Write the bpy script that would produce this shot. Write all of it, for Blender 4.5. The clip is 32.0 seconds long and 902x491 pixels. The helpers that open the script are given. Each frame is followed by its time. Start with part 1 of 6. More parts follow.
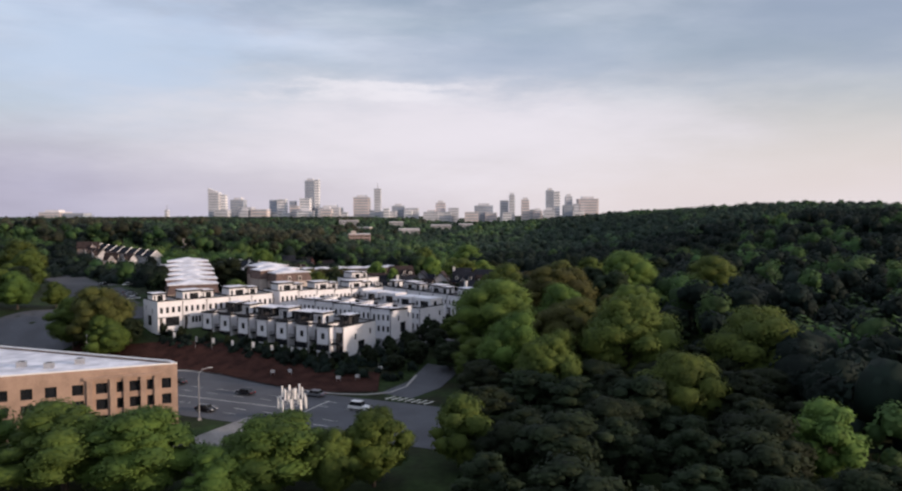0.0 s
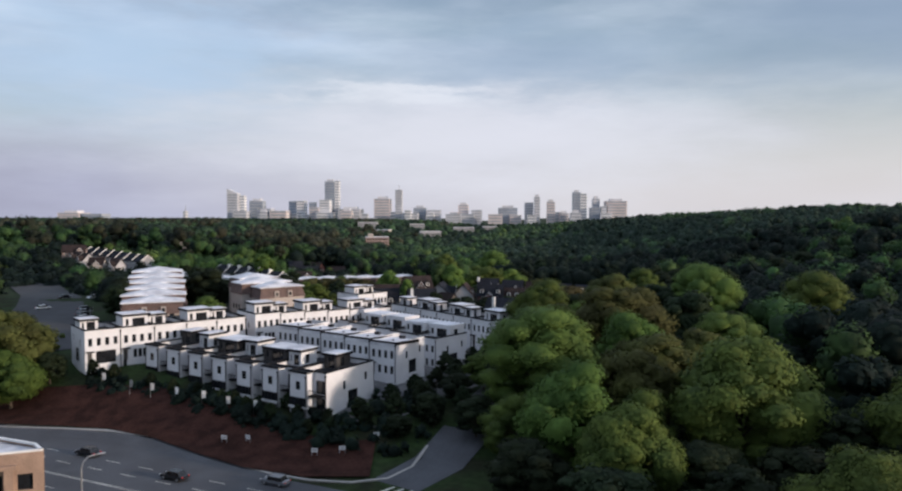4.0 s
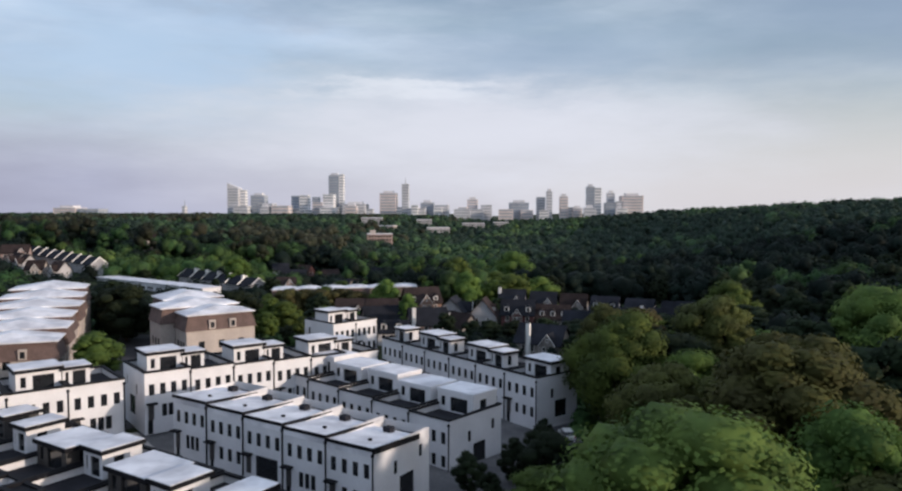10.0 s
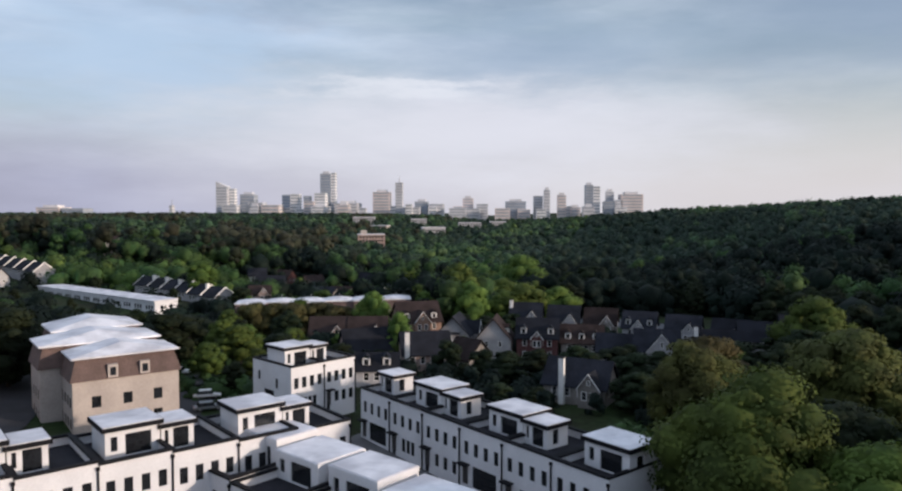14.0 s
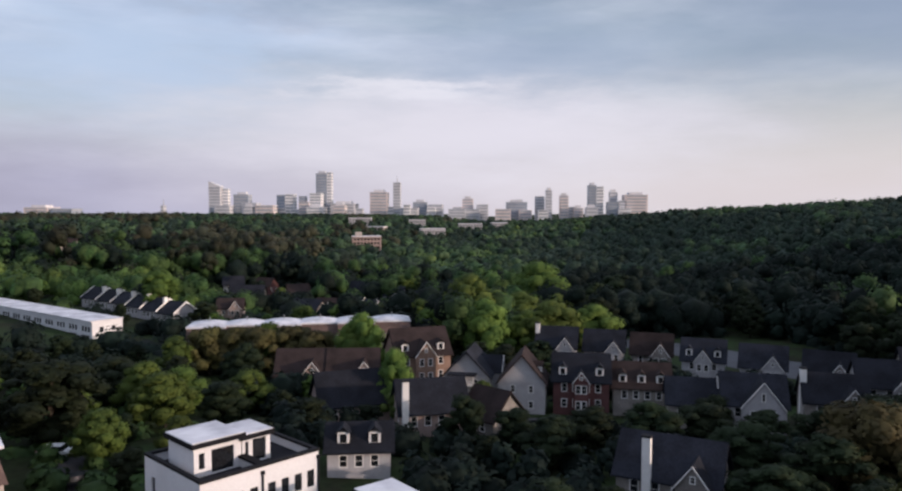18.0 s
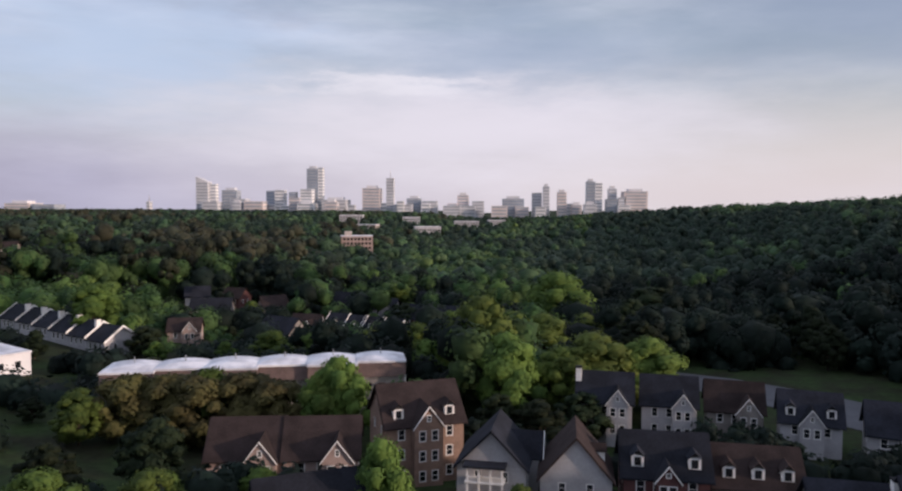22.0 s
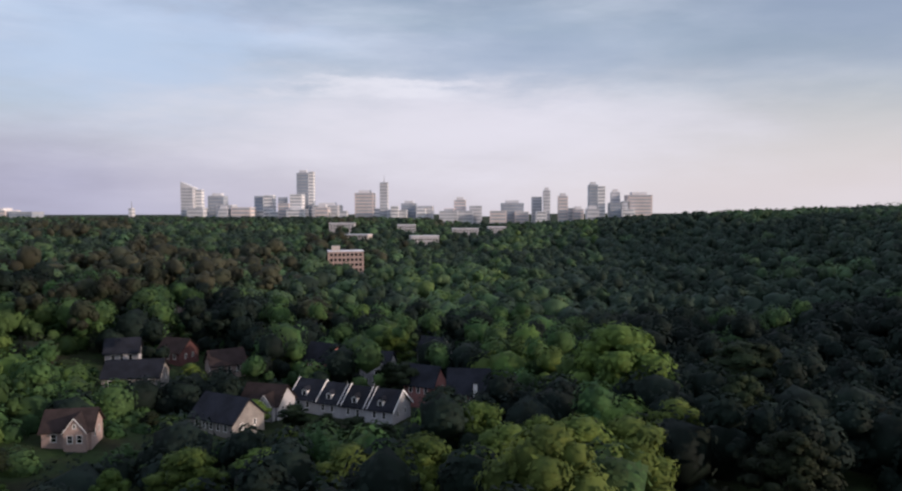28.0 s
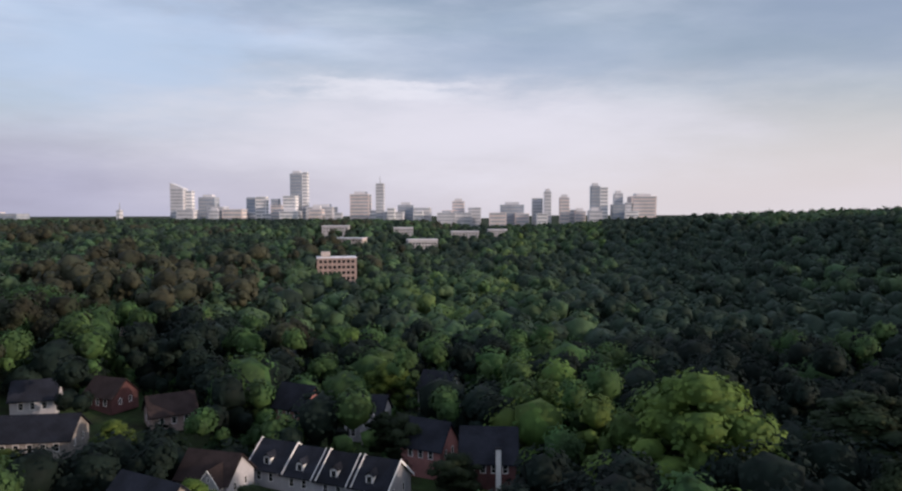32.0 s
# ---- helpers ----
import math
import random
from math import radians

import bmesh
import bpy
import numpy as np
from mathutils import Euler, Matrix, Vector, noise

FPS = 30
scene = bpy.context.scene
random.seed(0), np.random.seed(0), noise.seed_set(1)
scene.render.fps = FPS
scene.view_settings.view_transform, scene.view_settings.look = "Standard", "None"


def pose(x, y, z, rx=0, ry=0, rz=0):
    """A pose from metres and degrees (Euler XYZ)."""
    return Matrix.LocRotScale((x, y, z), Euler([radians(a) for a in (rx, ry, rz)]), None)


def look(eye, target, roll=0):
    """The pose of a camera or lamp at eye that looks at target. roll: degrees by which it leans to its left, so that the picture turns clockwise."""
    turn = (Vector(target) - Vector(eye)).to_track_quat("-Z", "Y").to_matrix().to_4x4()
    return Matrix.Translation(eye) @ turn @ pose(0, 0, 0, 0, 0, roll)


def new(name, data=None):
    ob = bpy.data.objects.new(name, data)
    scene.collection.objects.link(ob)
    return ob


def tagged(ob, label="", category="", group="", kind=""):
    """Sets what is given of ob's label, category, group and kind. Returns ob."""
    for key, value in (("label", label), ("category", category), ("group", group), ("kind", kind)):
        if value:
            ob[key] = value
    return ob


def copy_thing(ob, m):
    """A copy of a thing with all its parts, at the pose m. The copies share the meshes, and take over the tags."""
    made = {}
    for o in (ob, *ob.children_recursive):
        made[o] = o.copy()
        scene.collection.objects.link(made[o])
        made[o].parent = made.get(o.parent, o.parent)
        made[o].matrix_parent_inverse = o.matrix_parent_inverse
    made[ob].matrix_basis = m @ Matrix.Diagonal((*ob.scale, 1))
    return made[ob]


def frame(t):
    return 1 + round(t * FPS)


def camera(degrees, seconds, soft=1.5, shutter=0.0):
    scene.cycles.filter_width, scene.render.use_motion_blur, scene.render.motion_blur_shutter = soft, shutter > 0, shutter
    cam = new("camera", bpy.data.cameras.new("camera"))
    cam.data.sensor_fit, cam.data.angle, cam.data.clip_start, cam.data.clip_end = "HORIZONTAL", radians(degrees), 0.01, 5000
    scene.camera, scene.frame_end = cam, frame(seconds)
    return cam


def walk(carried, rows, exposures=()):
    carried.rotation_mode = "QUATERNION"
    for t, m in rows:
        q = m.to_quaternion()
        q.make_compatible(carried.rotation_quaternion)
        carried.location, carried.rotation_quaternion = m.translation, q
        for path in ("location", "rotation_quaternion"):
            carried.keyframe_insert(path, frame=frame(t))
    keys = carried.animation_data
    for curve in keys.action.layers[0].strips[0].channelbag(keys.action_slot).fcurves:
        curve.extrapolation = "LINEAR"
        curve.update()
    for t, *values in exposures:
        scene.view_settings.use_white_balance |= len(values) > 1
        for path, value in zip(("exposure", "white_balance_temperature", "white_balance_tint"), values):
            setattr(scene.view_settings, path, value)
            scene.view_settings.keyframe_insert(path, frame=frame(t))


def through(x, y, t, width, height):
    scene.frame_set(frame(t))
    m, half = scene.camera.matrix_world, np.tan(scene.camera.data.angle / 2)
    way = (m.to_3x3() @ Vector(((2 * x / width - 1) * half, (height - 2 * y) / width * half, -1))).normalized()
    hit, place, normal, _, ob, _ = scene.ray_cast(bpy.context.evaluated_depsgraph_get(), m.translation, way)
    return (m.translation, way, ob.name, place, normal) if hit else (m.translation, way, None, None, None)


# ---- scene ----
cam = camera(64.0, 32.0, soft=2.3)
PATH = [
    (0, (5.52, 2.35, 42.97), (5.4634, 4.3456, 42.8788), -0.16),
    (0.5, (5.43, 9.49, 43.03), (5.3696, 11.4854, 42.9406), -0.25),
    (1, (5.28, 16.54, 43.04), (5.2056, 18.5337, 42.9502), -0.25),
    (1.5, (5.05, 23.52, 43.00), (4.9623, 25.5172, 42.9139), -0.20),
    (2, (4.73, 30.45, 42.92), (4.6397, 32.4462, 42.8366), -0.13),
    (2.5, (4.35, 37.31, 42.81), (4.2476, 39.3045, 42.7259), -0.04),
    (3, (3.94, 44.06, 42.70), (3.8258, 46.0560, 42.6162), 0.04),
    (3.5, (3.52, 50.70, 42.62), (3.4027, 52.6972, 42.5358), 0.09),
    (5.5, (1.84, 76.28, 42.65), (1.7087, 78.2787, 42.5605), 0.04),
    (6, (1.35, 82.43, 42.60), (1.2145, 84.4248, 42.5089), 0.07),
    (6.5, (0.83, 88.48, 42.53), (0.6941, 90.4751, 42.4383), 0.10),
    (7, (0.28, 94.49, 42.45), (0.1407, 96.4869, 42.3549), 0.14),
    (7.5, (-0.31, 100.56, 42.35), (-0.4555, 102.5494, 42.2623), 0.17),
    (8, (-0.95, 106.72, 42.25), (-1.0958, 108.7144, 42.1635), 0.18),
    (8.5, (-1.64, 113.02, 42.16), (-1.7766, 115.0153, 42.0661), 0.17),
    (9, (-2.35, 119.44, 42.07), (-2.4865, 121.4306, 41.9761), 0.14),
    (9.5, (-3.07, 125.88, 41.99), (-3.2086, 127.8753, 41.8929), 0.11),
    (10, (-3.79, 132.26, 41.91), (-3.9302, 134.2523, 41.8125), 0.10),
    (10.5, (-4.51, 138.51, 41.83), (-4.6464, 140.5047, 41.7320), 0.09),
    (11, (-5.22, 144.62, 41.74), (-5.3540, 146.6175, 41.6496), 0.09),
    (11.5, (-5.92, 150.61, 41.66), (-6.0485, 152.6004, 41.5619), 0.08),
    (12, (-6.60, 156.49, 41.56), (-6.7296, 158.4850, 41.4623), 0.07),
    (12.5, (-7.28, 162.34, 41.44), (-7.4054, 164.3317, 41.3481), 0.07),
    (13, (-7.96, 168.22, 41.32), (-8.0883, 170.2164, 41.2208), 0.06),
    (13.5, (-8.66, 174.21, 41.18), (-8.7847, 176.1990, 41.0869), 0.06),
    (14, (-9.37, 180.27, 41.06), (-9.4943, 182.2649, 40.9611), 0.04),
    (14.5, (-10.09, 186.36, 40.95), (-10.2170, 188.3582, 40.8488), 0.04),
    (16.5, (-13.15, 210.78, 40.57), (-13.2664, 212.7745, 40.4670), 0.09),
    (17, (-13.91, 216.75, 40.50), (-14.0334, 218.7478, 40.3992), 0.10),
    (17.5, (-14.68, 222.72, 40.45), (-14.8009, 224.7093, 40.3516), 0.10),
    (18, (-15.45, 228.71, 40.45), (-15.5684, 230.7004, 40.3540), 0.11),
    (18.5, (-16.22, 234.72, 40.53), (-16.3349, 236.7140, 40.4270), 0.12),
    (19, (-16.99, 240.72, 40.66), (-17.1007, 242.7189, 40.5609), 0.14),
    (19.5, (-17.75, 246.71, 40.84), (-17.8625, 248.7009, 40.7393), 0.16),
    (20, (-18.50, 252.66, 41.04), (-18.6110, 254.6549, 40.9399), 0.17),
    (20.5, (-19.23, 258.59, 41.24), (-19.3388, 260.5864, 41.1373), 0.19),
    (21, (-19.94, 264.52, 41.42), (-20.0472, 266.5137, 41.3206), 0.20),
    (21.5, (-20.64, 270.46, 41.60), (-20.7471, 272.4556, 41.4986), 0.21),
    (22, (-21.35, 276.41, 41.79), (-21.4506, 278.4067, 41.6831), 0.23),
    (22.5, (-22.06, 282.34, 41.98), (-22.1635, 284.3363, 41.8803), 0.25),
    (23, (-22.79, 288.22, 42.20), (-22.8883, 290.2103, 42.0999), 0.27),
    (23.5, (-23.53, 294.02, 42.46), (-23.6304, 296.0161, 42.3634), 0.28),
    (24, (-24.31, 299.77, 42.79), (-24.4084, 301.7685, 42.6953), 0.31),
    (24.5, (-25.16, 305.52, 43.21), (-25.2546, 307.5133, 43.1099), 0.35),
    (25, (-26.05, 311.36, 43.69), (-26.1473, 313.3585, 43.5962), 0.36),
    (25.5, (-26.92, 317.37, 44.24), (-27.0191, 319.3602, 44.1422), 0.33),
    (27.5, (-29.81, 342.97, 47.11), (-29.8957, 344.9609, 47.0081), -0.07),
    (28, (-30.47, 349.25, 47.60), (-30.5547, 351.2424, 47.5005), -0.10),
    (28.5, (-31.11, 355.44, 48.01), (-31.1970, 357.4407, 47.9086), -0.11),
    (29, (-31.74, 361.50, 48.31), (-31.8300, 363.5006, 48.2094), -0.10),
    (29.5, (-32.39, 367.45, 48.47), (-32.4721, 369.4482, 48.3752), -0.10),
    (30, (-33.05, 373.37, 48.51), (-33.1357, 375.3663, 48.4142), -0.10),
    (30.5, (-33.75, 379.33, 48.45), (-33.8297, 381.3281, 48.3510), -0.10),
    (31, (-34.47, 385.39, 48.32), (-34.5506, 387.3817, 48.2185), -0.10),
    (31.5, (-35.20, 391.54, 48.15), (-35.2785, 393.5361, 48.0489), -0.10),
    (32, (-35.91, 397.76, 47.96), (-35.9855, 399.7577, 47.8649), -0.10),
]
walk(cam, [(t, look(eye, target, roll)) for t, eye, target, roll in PATH], exposures=((0, 0.06, 6850, 14.5), (2, 0.0, 6500, 10.5), (6, 0.0, 6380, 8), (13, 0.0, 6420, 8.5), (18, 0.0, 6600, 14.5), (22, 0.0, 6700, 17), (26, 0.0, 6600, 15), (32, 0.0, 6550, 14)))

# ---- world, sun ----
SUN_AZ, SUN_EL = -18.0, 10.5    # degrees, azimuth from +x towards +y
world = bpy.data.worlds.new("sky")
scene.world = world
world.use_nodes = True
wt = world.node_tree
wt.nodes.clear()


def wnode(kind, **props):
    n = wt.nodes.new(kind)
    for k, v in props.items():
        n.inputs[k].default_value = v
    return n


sky = wt.nodes.new("ShaderNodeTexSky")
sky.sky_type = "NISHITA"
sky.sun_disc = False
sky.sun_elevation = radians(SUN_EL)
sky.sun_rotation = radians(90 - SUN_AZ)
sky.air_density, sky.dust_density, sky.ozone_density = 1.0, 2.0, 1.5
coords = wt.nodes.new("ShaderNodeTexCoord")
stretch = wt.nodes.new("ShaderNodeMapping")
stretch.inputs["Scale"].default_value = (1.0, 1.0, 4.2)
stretch.inputs["Location"].default_value = (0.35, 0.0, 0.55)
wt.links.new(coords.outputs["Generated"], stretch.inputs["Vector"])
clouds = wnode("ShaderNodeTexNoise", Scale=1.9, Detail=7.0, Roughness=0.52, Distortion=0.35)
wt.links.new(stretch.outputs["Vector"], clouds.inputs["Vector"])
cover = wt.nodes.new("ShaderNodeValToRGB")
cover.color_ramp.elements[0].position, cover.color_ramp.elements[0].color = 0.31, (0.16, 0.16, 0.16, 1)
cover.color_ramp.elements[1].position, cover.color_ramp.elements[1].color = 0.74, (0.96, 0.96, 0.96, 1)
wt.links.new(clouds.outputs["Fac"], cover.inputs["Fac"])
wisps = wnode("ShaderNodeTexNoise", Scale=4.6, Detail=6.0, Roughness=0.55, Distortion=0.2)
wt.links.new(stretch.outputs["Vector"], wisps.inputs["Vector"])
greys = wt.nodes.new("ShaderNodeValToRGB")
greys.color_ramp.elements[0].position, greys.color_ramp.elements[0].color = 0.34, (0.45, 0.52, 0.68, 1)
greys.color_ramp.elements[1].position, greys.color_ramp.elements[1].color = 0.66, (0.80, 0.87, 1.02, 1)
wt.links.new(wisps.outputs["Fac"], greys.inputs["Fac"])
# clear blue between the clouds
blue = wnode("ShaderNodeMix")
blue.data_type, blue.blend_type = "RGBA", "MULTIPLY"
blue.inputs[0].default_value = 1.0
blue.inputs[7].default_value = (0.17, 0.17, 0.17, 1)
wt.links.new(sky.outputs["Color"], blue.inputs[6])
veil = wnode("ShaderNodeMix")
veil.data_type = "RGBA"
wt.links.new(cover.outputs["Color"], veil.inputs[0])
wt.links.new(blue.outputs[2], veil.inputs[6])
wt.links.new(greys.outputs["Color"], veil.inputs[7])
# the pale haze low over the horizon, warmer on the sun's side
parts_xyz = wt.nodes.new("ShaderNodeSeparateXYZ")
wt.links.new(coords.outputs["Generated"], parts_xyz.inputs[0])
low = wt.nodes.new("ShaderNodeMapRange")
low.interpolation_type = "SMOOTHSTEP"
low.inputs["From Min"].default_value, low.inputs["From Max"].default_value = 0.0, 0.24
low.inputs["To Min"].default_value, low.inputs["To Max"].default_value = 0.86, 0.0
wt.links.new(parts_xyz.outputs["Z"], low.inputs["Value"])
side = wt.nodes.new("ShaderNodeMapRange")
side.inputs["From Min"].default_value, side.inputs["From Max"].default_value = -0.5, 0.16
wt.links.new(parts_xyz.outputs["X"], side.inputs["Value"])
haze = wnode("ShaderNodeMix")
haze.data_type = "RGBA"
haze.inputs[6].default_value = (0.49, 0.49, 0.645, 1)
haze.inputs[7].default_value = (0.82, 0.775, 0.81, 1)
wt.links.new(side.outputs["Result"], haze.inputs[0])
whole = wnode("ShaderNodeMix")
whole.data_type = "RGBA"
wt.links.new(low.outputs["Result"], whole.inputs[0])
wt.links.new(veil.outputs[2], whole.inputs[6])
wt.links.new(haze.outputs[2], whole.inputs[7])
# banks of cloud with ragged edges
ragged = wnode("ShaderNodeTexNoise", Scale=5.5, Detail=6.0, Roughness=0.6)
wt.links.new(stretch.outputs["Vector"], ragged.inputs["Vector"])
centred = wt.nodes.new("ShaderNodeVectorMath")
centred.operation = "SUBTRACT"
centred.inputs[1].default_value = (0.5, 0.5, 0.5)
wt.links.new(ragged.outputs["Color"], centred.inputs[0])
drift = wt.nodes.new("ShaderNodeVectorMath")
drift.operation = "MULTIPLY_ADD"
drift.inputs[1].default_value = (0.42, 0.0, 0.11)
wt.links.new(centred.outputs[0], drift.inputs[0])
wt.links.new(coords.outputs["Generated"], drift.inputs[2])


def bank(under, x, z, wide, high, colour, amount):
    """A soft bank of cloud round the direction (x, z) towards the city, laid over the sky."""
    off = wt.nodes.new("ShaderNodeVectorMath")
    off.operation = "SUBTRACT"
    off.inputs[1].default_value = (x, 0.0, z)
    wt.links.new(drift.outputs[0], off.inputs[0])
    shrink = wt.nodes.new("ShaderNodeVectorMath")
    shrink.operation = "MULTIPLY"
    shrink.inputs[1].default_value = (1 / wide, 0.0, 1 / high)
    wt.links.new(off.outputs[0], shrink.inputs[0])
    far = wt.nodes.new("ShaderNodeVectorMath")
    far.operation = "LENGTH"
    wt.links.new(shrink.outputs[0], far.inputs[0])
    fade = wt.nodes.new("ShaderNodeMapRange")
    fade.interpolation_type = "SMOOTHERSTEP"
    fade.inputs["To Min"].default_value, fade.inputs["To Max"].default_value = amount, 0.0
    wt.links.new(far.outputs["Value"], fade.inputs["Value"])
    over = wnode("ShaderNodeMix")
    over.data_type = "RGBA"
    over.inputs[7].default_value = (*colour, 1)
    wt.links.new(fade.outputs["Result"], over.inputs[0])
    wt.links.new(under, over.inputs[6])
    return over.outputs[2]


heaven = whole.outputs[2]
for cloud in ((-0.44, 0.20, 0.34, 0.13, (0.51, 0.66, 0.87), 0.78), (-0.05, 0.105, 0.62, 0.13, (0.83, 0.83, 0.92), 0.8), (0.04, 0.205, 0.42, 0.075, (0.36, 0.47, 0.63), 0.60),
              (0.50, 0.25, 0.42, 0.16, (0.32, 0.41, 0.56), 0.7), (-0.10, 0.160, 0.20, 0.020, (0.86, 0.88, 0.96), 0.7), (-0.36, 0.275, 0.18, 0.045, (0.44, 0.51, 0.63), 0.45),
              (-0.75, 0.03, 0.42, 0.12, (0.34, 0.34, 0.45), 0.55)):
    heaven = bank(heaven, *cloud)
# Added fill: unseen upper sky made brighter than the low banks to lift shade
overhead_fill = wt.nodes.new("ShaderNodeMapRange")
overhead_fill.interpolation_type = "SMOOTHSTEP"
overhead_fill.inputs["From Min"].default_value, overhead_fill.inputs["From Max"].default_value = 0.30, 0.85
overhead_fill.inputs["To Min"].default_value, overhead_fill.inputs["To Max"].default_value = 0.95, 1.45
wt.links.new(parts_xyz.outputs["Z"], overhead_fill.inputs["Value"])
back = wt.nodes.new("ShaderNodeBackground")
wt.links.new(overhead_fill.outputs["Result"], back.inputs["Strength"])
wt.links.new(heaven, back.inputs["Color"])
wout = wt.nodes.new("ShaderNodeOutputWorld")
wt.links.new(back.outputs[0], wout.inputs[0])

sun = new("sun", bpy.data.lights.new("sun", "SUN"))
sun.data.energy, sun.data.angle, sun.data.color = 3.4, radians(1.5), (1.0, 0.82, 0.69)
a, e = radians(SUN_AZ), radians(SUN_EL)
sun.matrix_world = look((math.cos(a) * math.cos(e) * 400, 200 + math.sin(a) * math.cos(e) * 400, math.sin(e) * 400), (0, 200, 0))

# ---- materials ----
def material(name, colour, rough=0.8, metal=0.0, scale=3.0, spread=0.18, fine=40.0, bump=0.15, island=0.0, piece=0.0, tint=None, spec=0.5):
    """A surface with blotches at one scale and grain at another. colour, tint: linear RGB."""
    m = bpy.data.materials.new(name)
    m.use_nodes = True
    t = m.node_tree
    t.nodes.clear()
    out, bsdf = t.nodes.new("ShaderNodeOutputMaterial"), t.nodes.new("ShaderNodeBsdfPrincipled")
    t.links.new(bsdf.outputs[0], out.inputs[0])
    bsdf.inputs["Roughness"].default_value, bsdf.inputs["Metallic"].default_value = rough, metal
    bsdf.inputs["Specular IOR Level"].default_value = spec
    geo = t.nodes.new("ShaderNodeNewGeometry")
    big, small = t.nodes.new("ShaderNodeTexNoise"), t.nodes.new("ShaderNodeTexNoise")
    big.inputs["Scale"].default_value, big.inputs["Detail"].default_value = 1.0 / scale, 5.0
    small.inputs["Scale"].default_value, small.inputs["Detail"].default_value = fine / 10.0, 3.0
    for n in (big, small):
        t.links.new(geo.outputs["Position"], n.inputs["Vector"])
    mix = t.nodes.new("ShaderNodeMix")
    mix.data_type = "RGBA"
    low = tint or tuple(c * (1 - 2 * spread) for c in colour)
    mix.inputs[6].default_value, mix.inputs[7].default_value = (*low, 1), (*colour, 1)
    ramp = t.nodes.new("ShaderNodeMapRange")
    ramp.inputs["From Min"].default_value, ramp.inputs["From Max"].default_value = 0.36, 0.62
    t.links.new(big.outputs["Fac"], ramp.inputs["Value"])
    t.links.new(ramp.outputs["Result"], mix.inputs[0])
    hsv = t.nodes.new("ShaderNodeHueSaturation")
    t.links.new(mix.outputs[2], hsv.inputs["Color"])
    val = t.nodes.new("ShaderNodeMapRange")
    val.inputs["From Min"].default_value, val.inputs["From Max"].default_value = 0.3, 0.7
    val.inputs["To Min"].default_value, val.inputs["To Max"].default_value = 1 - spread, 1 + spread
    t.links.new(small.outputs["Fac"], val.inputs["Value"])
    last = val.outputs["Result"]
    for amount, source in ((island, "island"), (piece, "piece")):
        if amount:
            if source == "island":
                rnd = geo.outputs["Random Per Island"]
            else:
                rnd = t.nodes.new("ShaderNodeObjectInfo").outputs["Random"]
            r = t.nodes.new("ShaderNodeMapRange")
            r.inputs["To Min"].default_value, r.inputs["To Max"].default_value = 1 - amount, 1 + amount
            t.links.new(rnd, r.inputs["Value"])
            mul = t.nodes.new("ShaderNodeMath")
            mul.operation = "MULTIPLY"
            t.links.new(last, mul.inputs[0])
            t.links.new(r.outputs["Result"], mul.inputs[1])
            last = mul.outputs[0]
    t.links.new(last, hsv.inputs["Value"])
    t.links.new(hsv.outputs["Color"], bsdf.inputs["Base Color"])
    if bump:
        b = t.nodes.new("ShaderNodeBump")
        b.inputs["Strength"].default_value, b.inputs["Distance"].default_value = bump, 0.05
        t.links.new(small.outputs["Fac"], b.inputs["Height"])
        t.links.new(b.outputs[0], bsdf.inputs["Normal"])
    return m


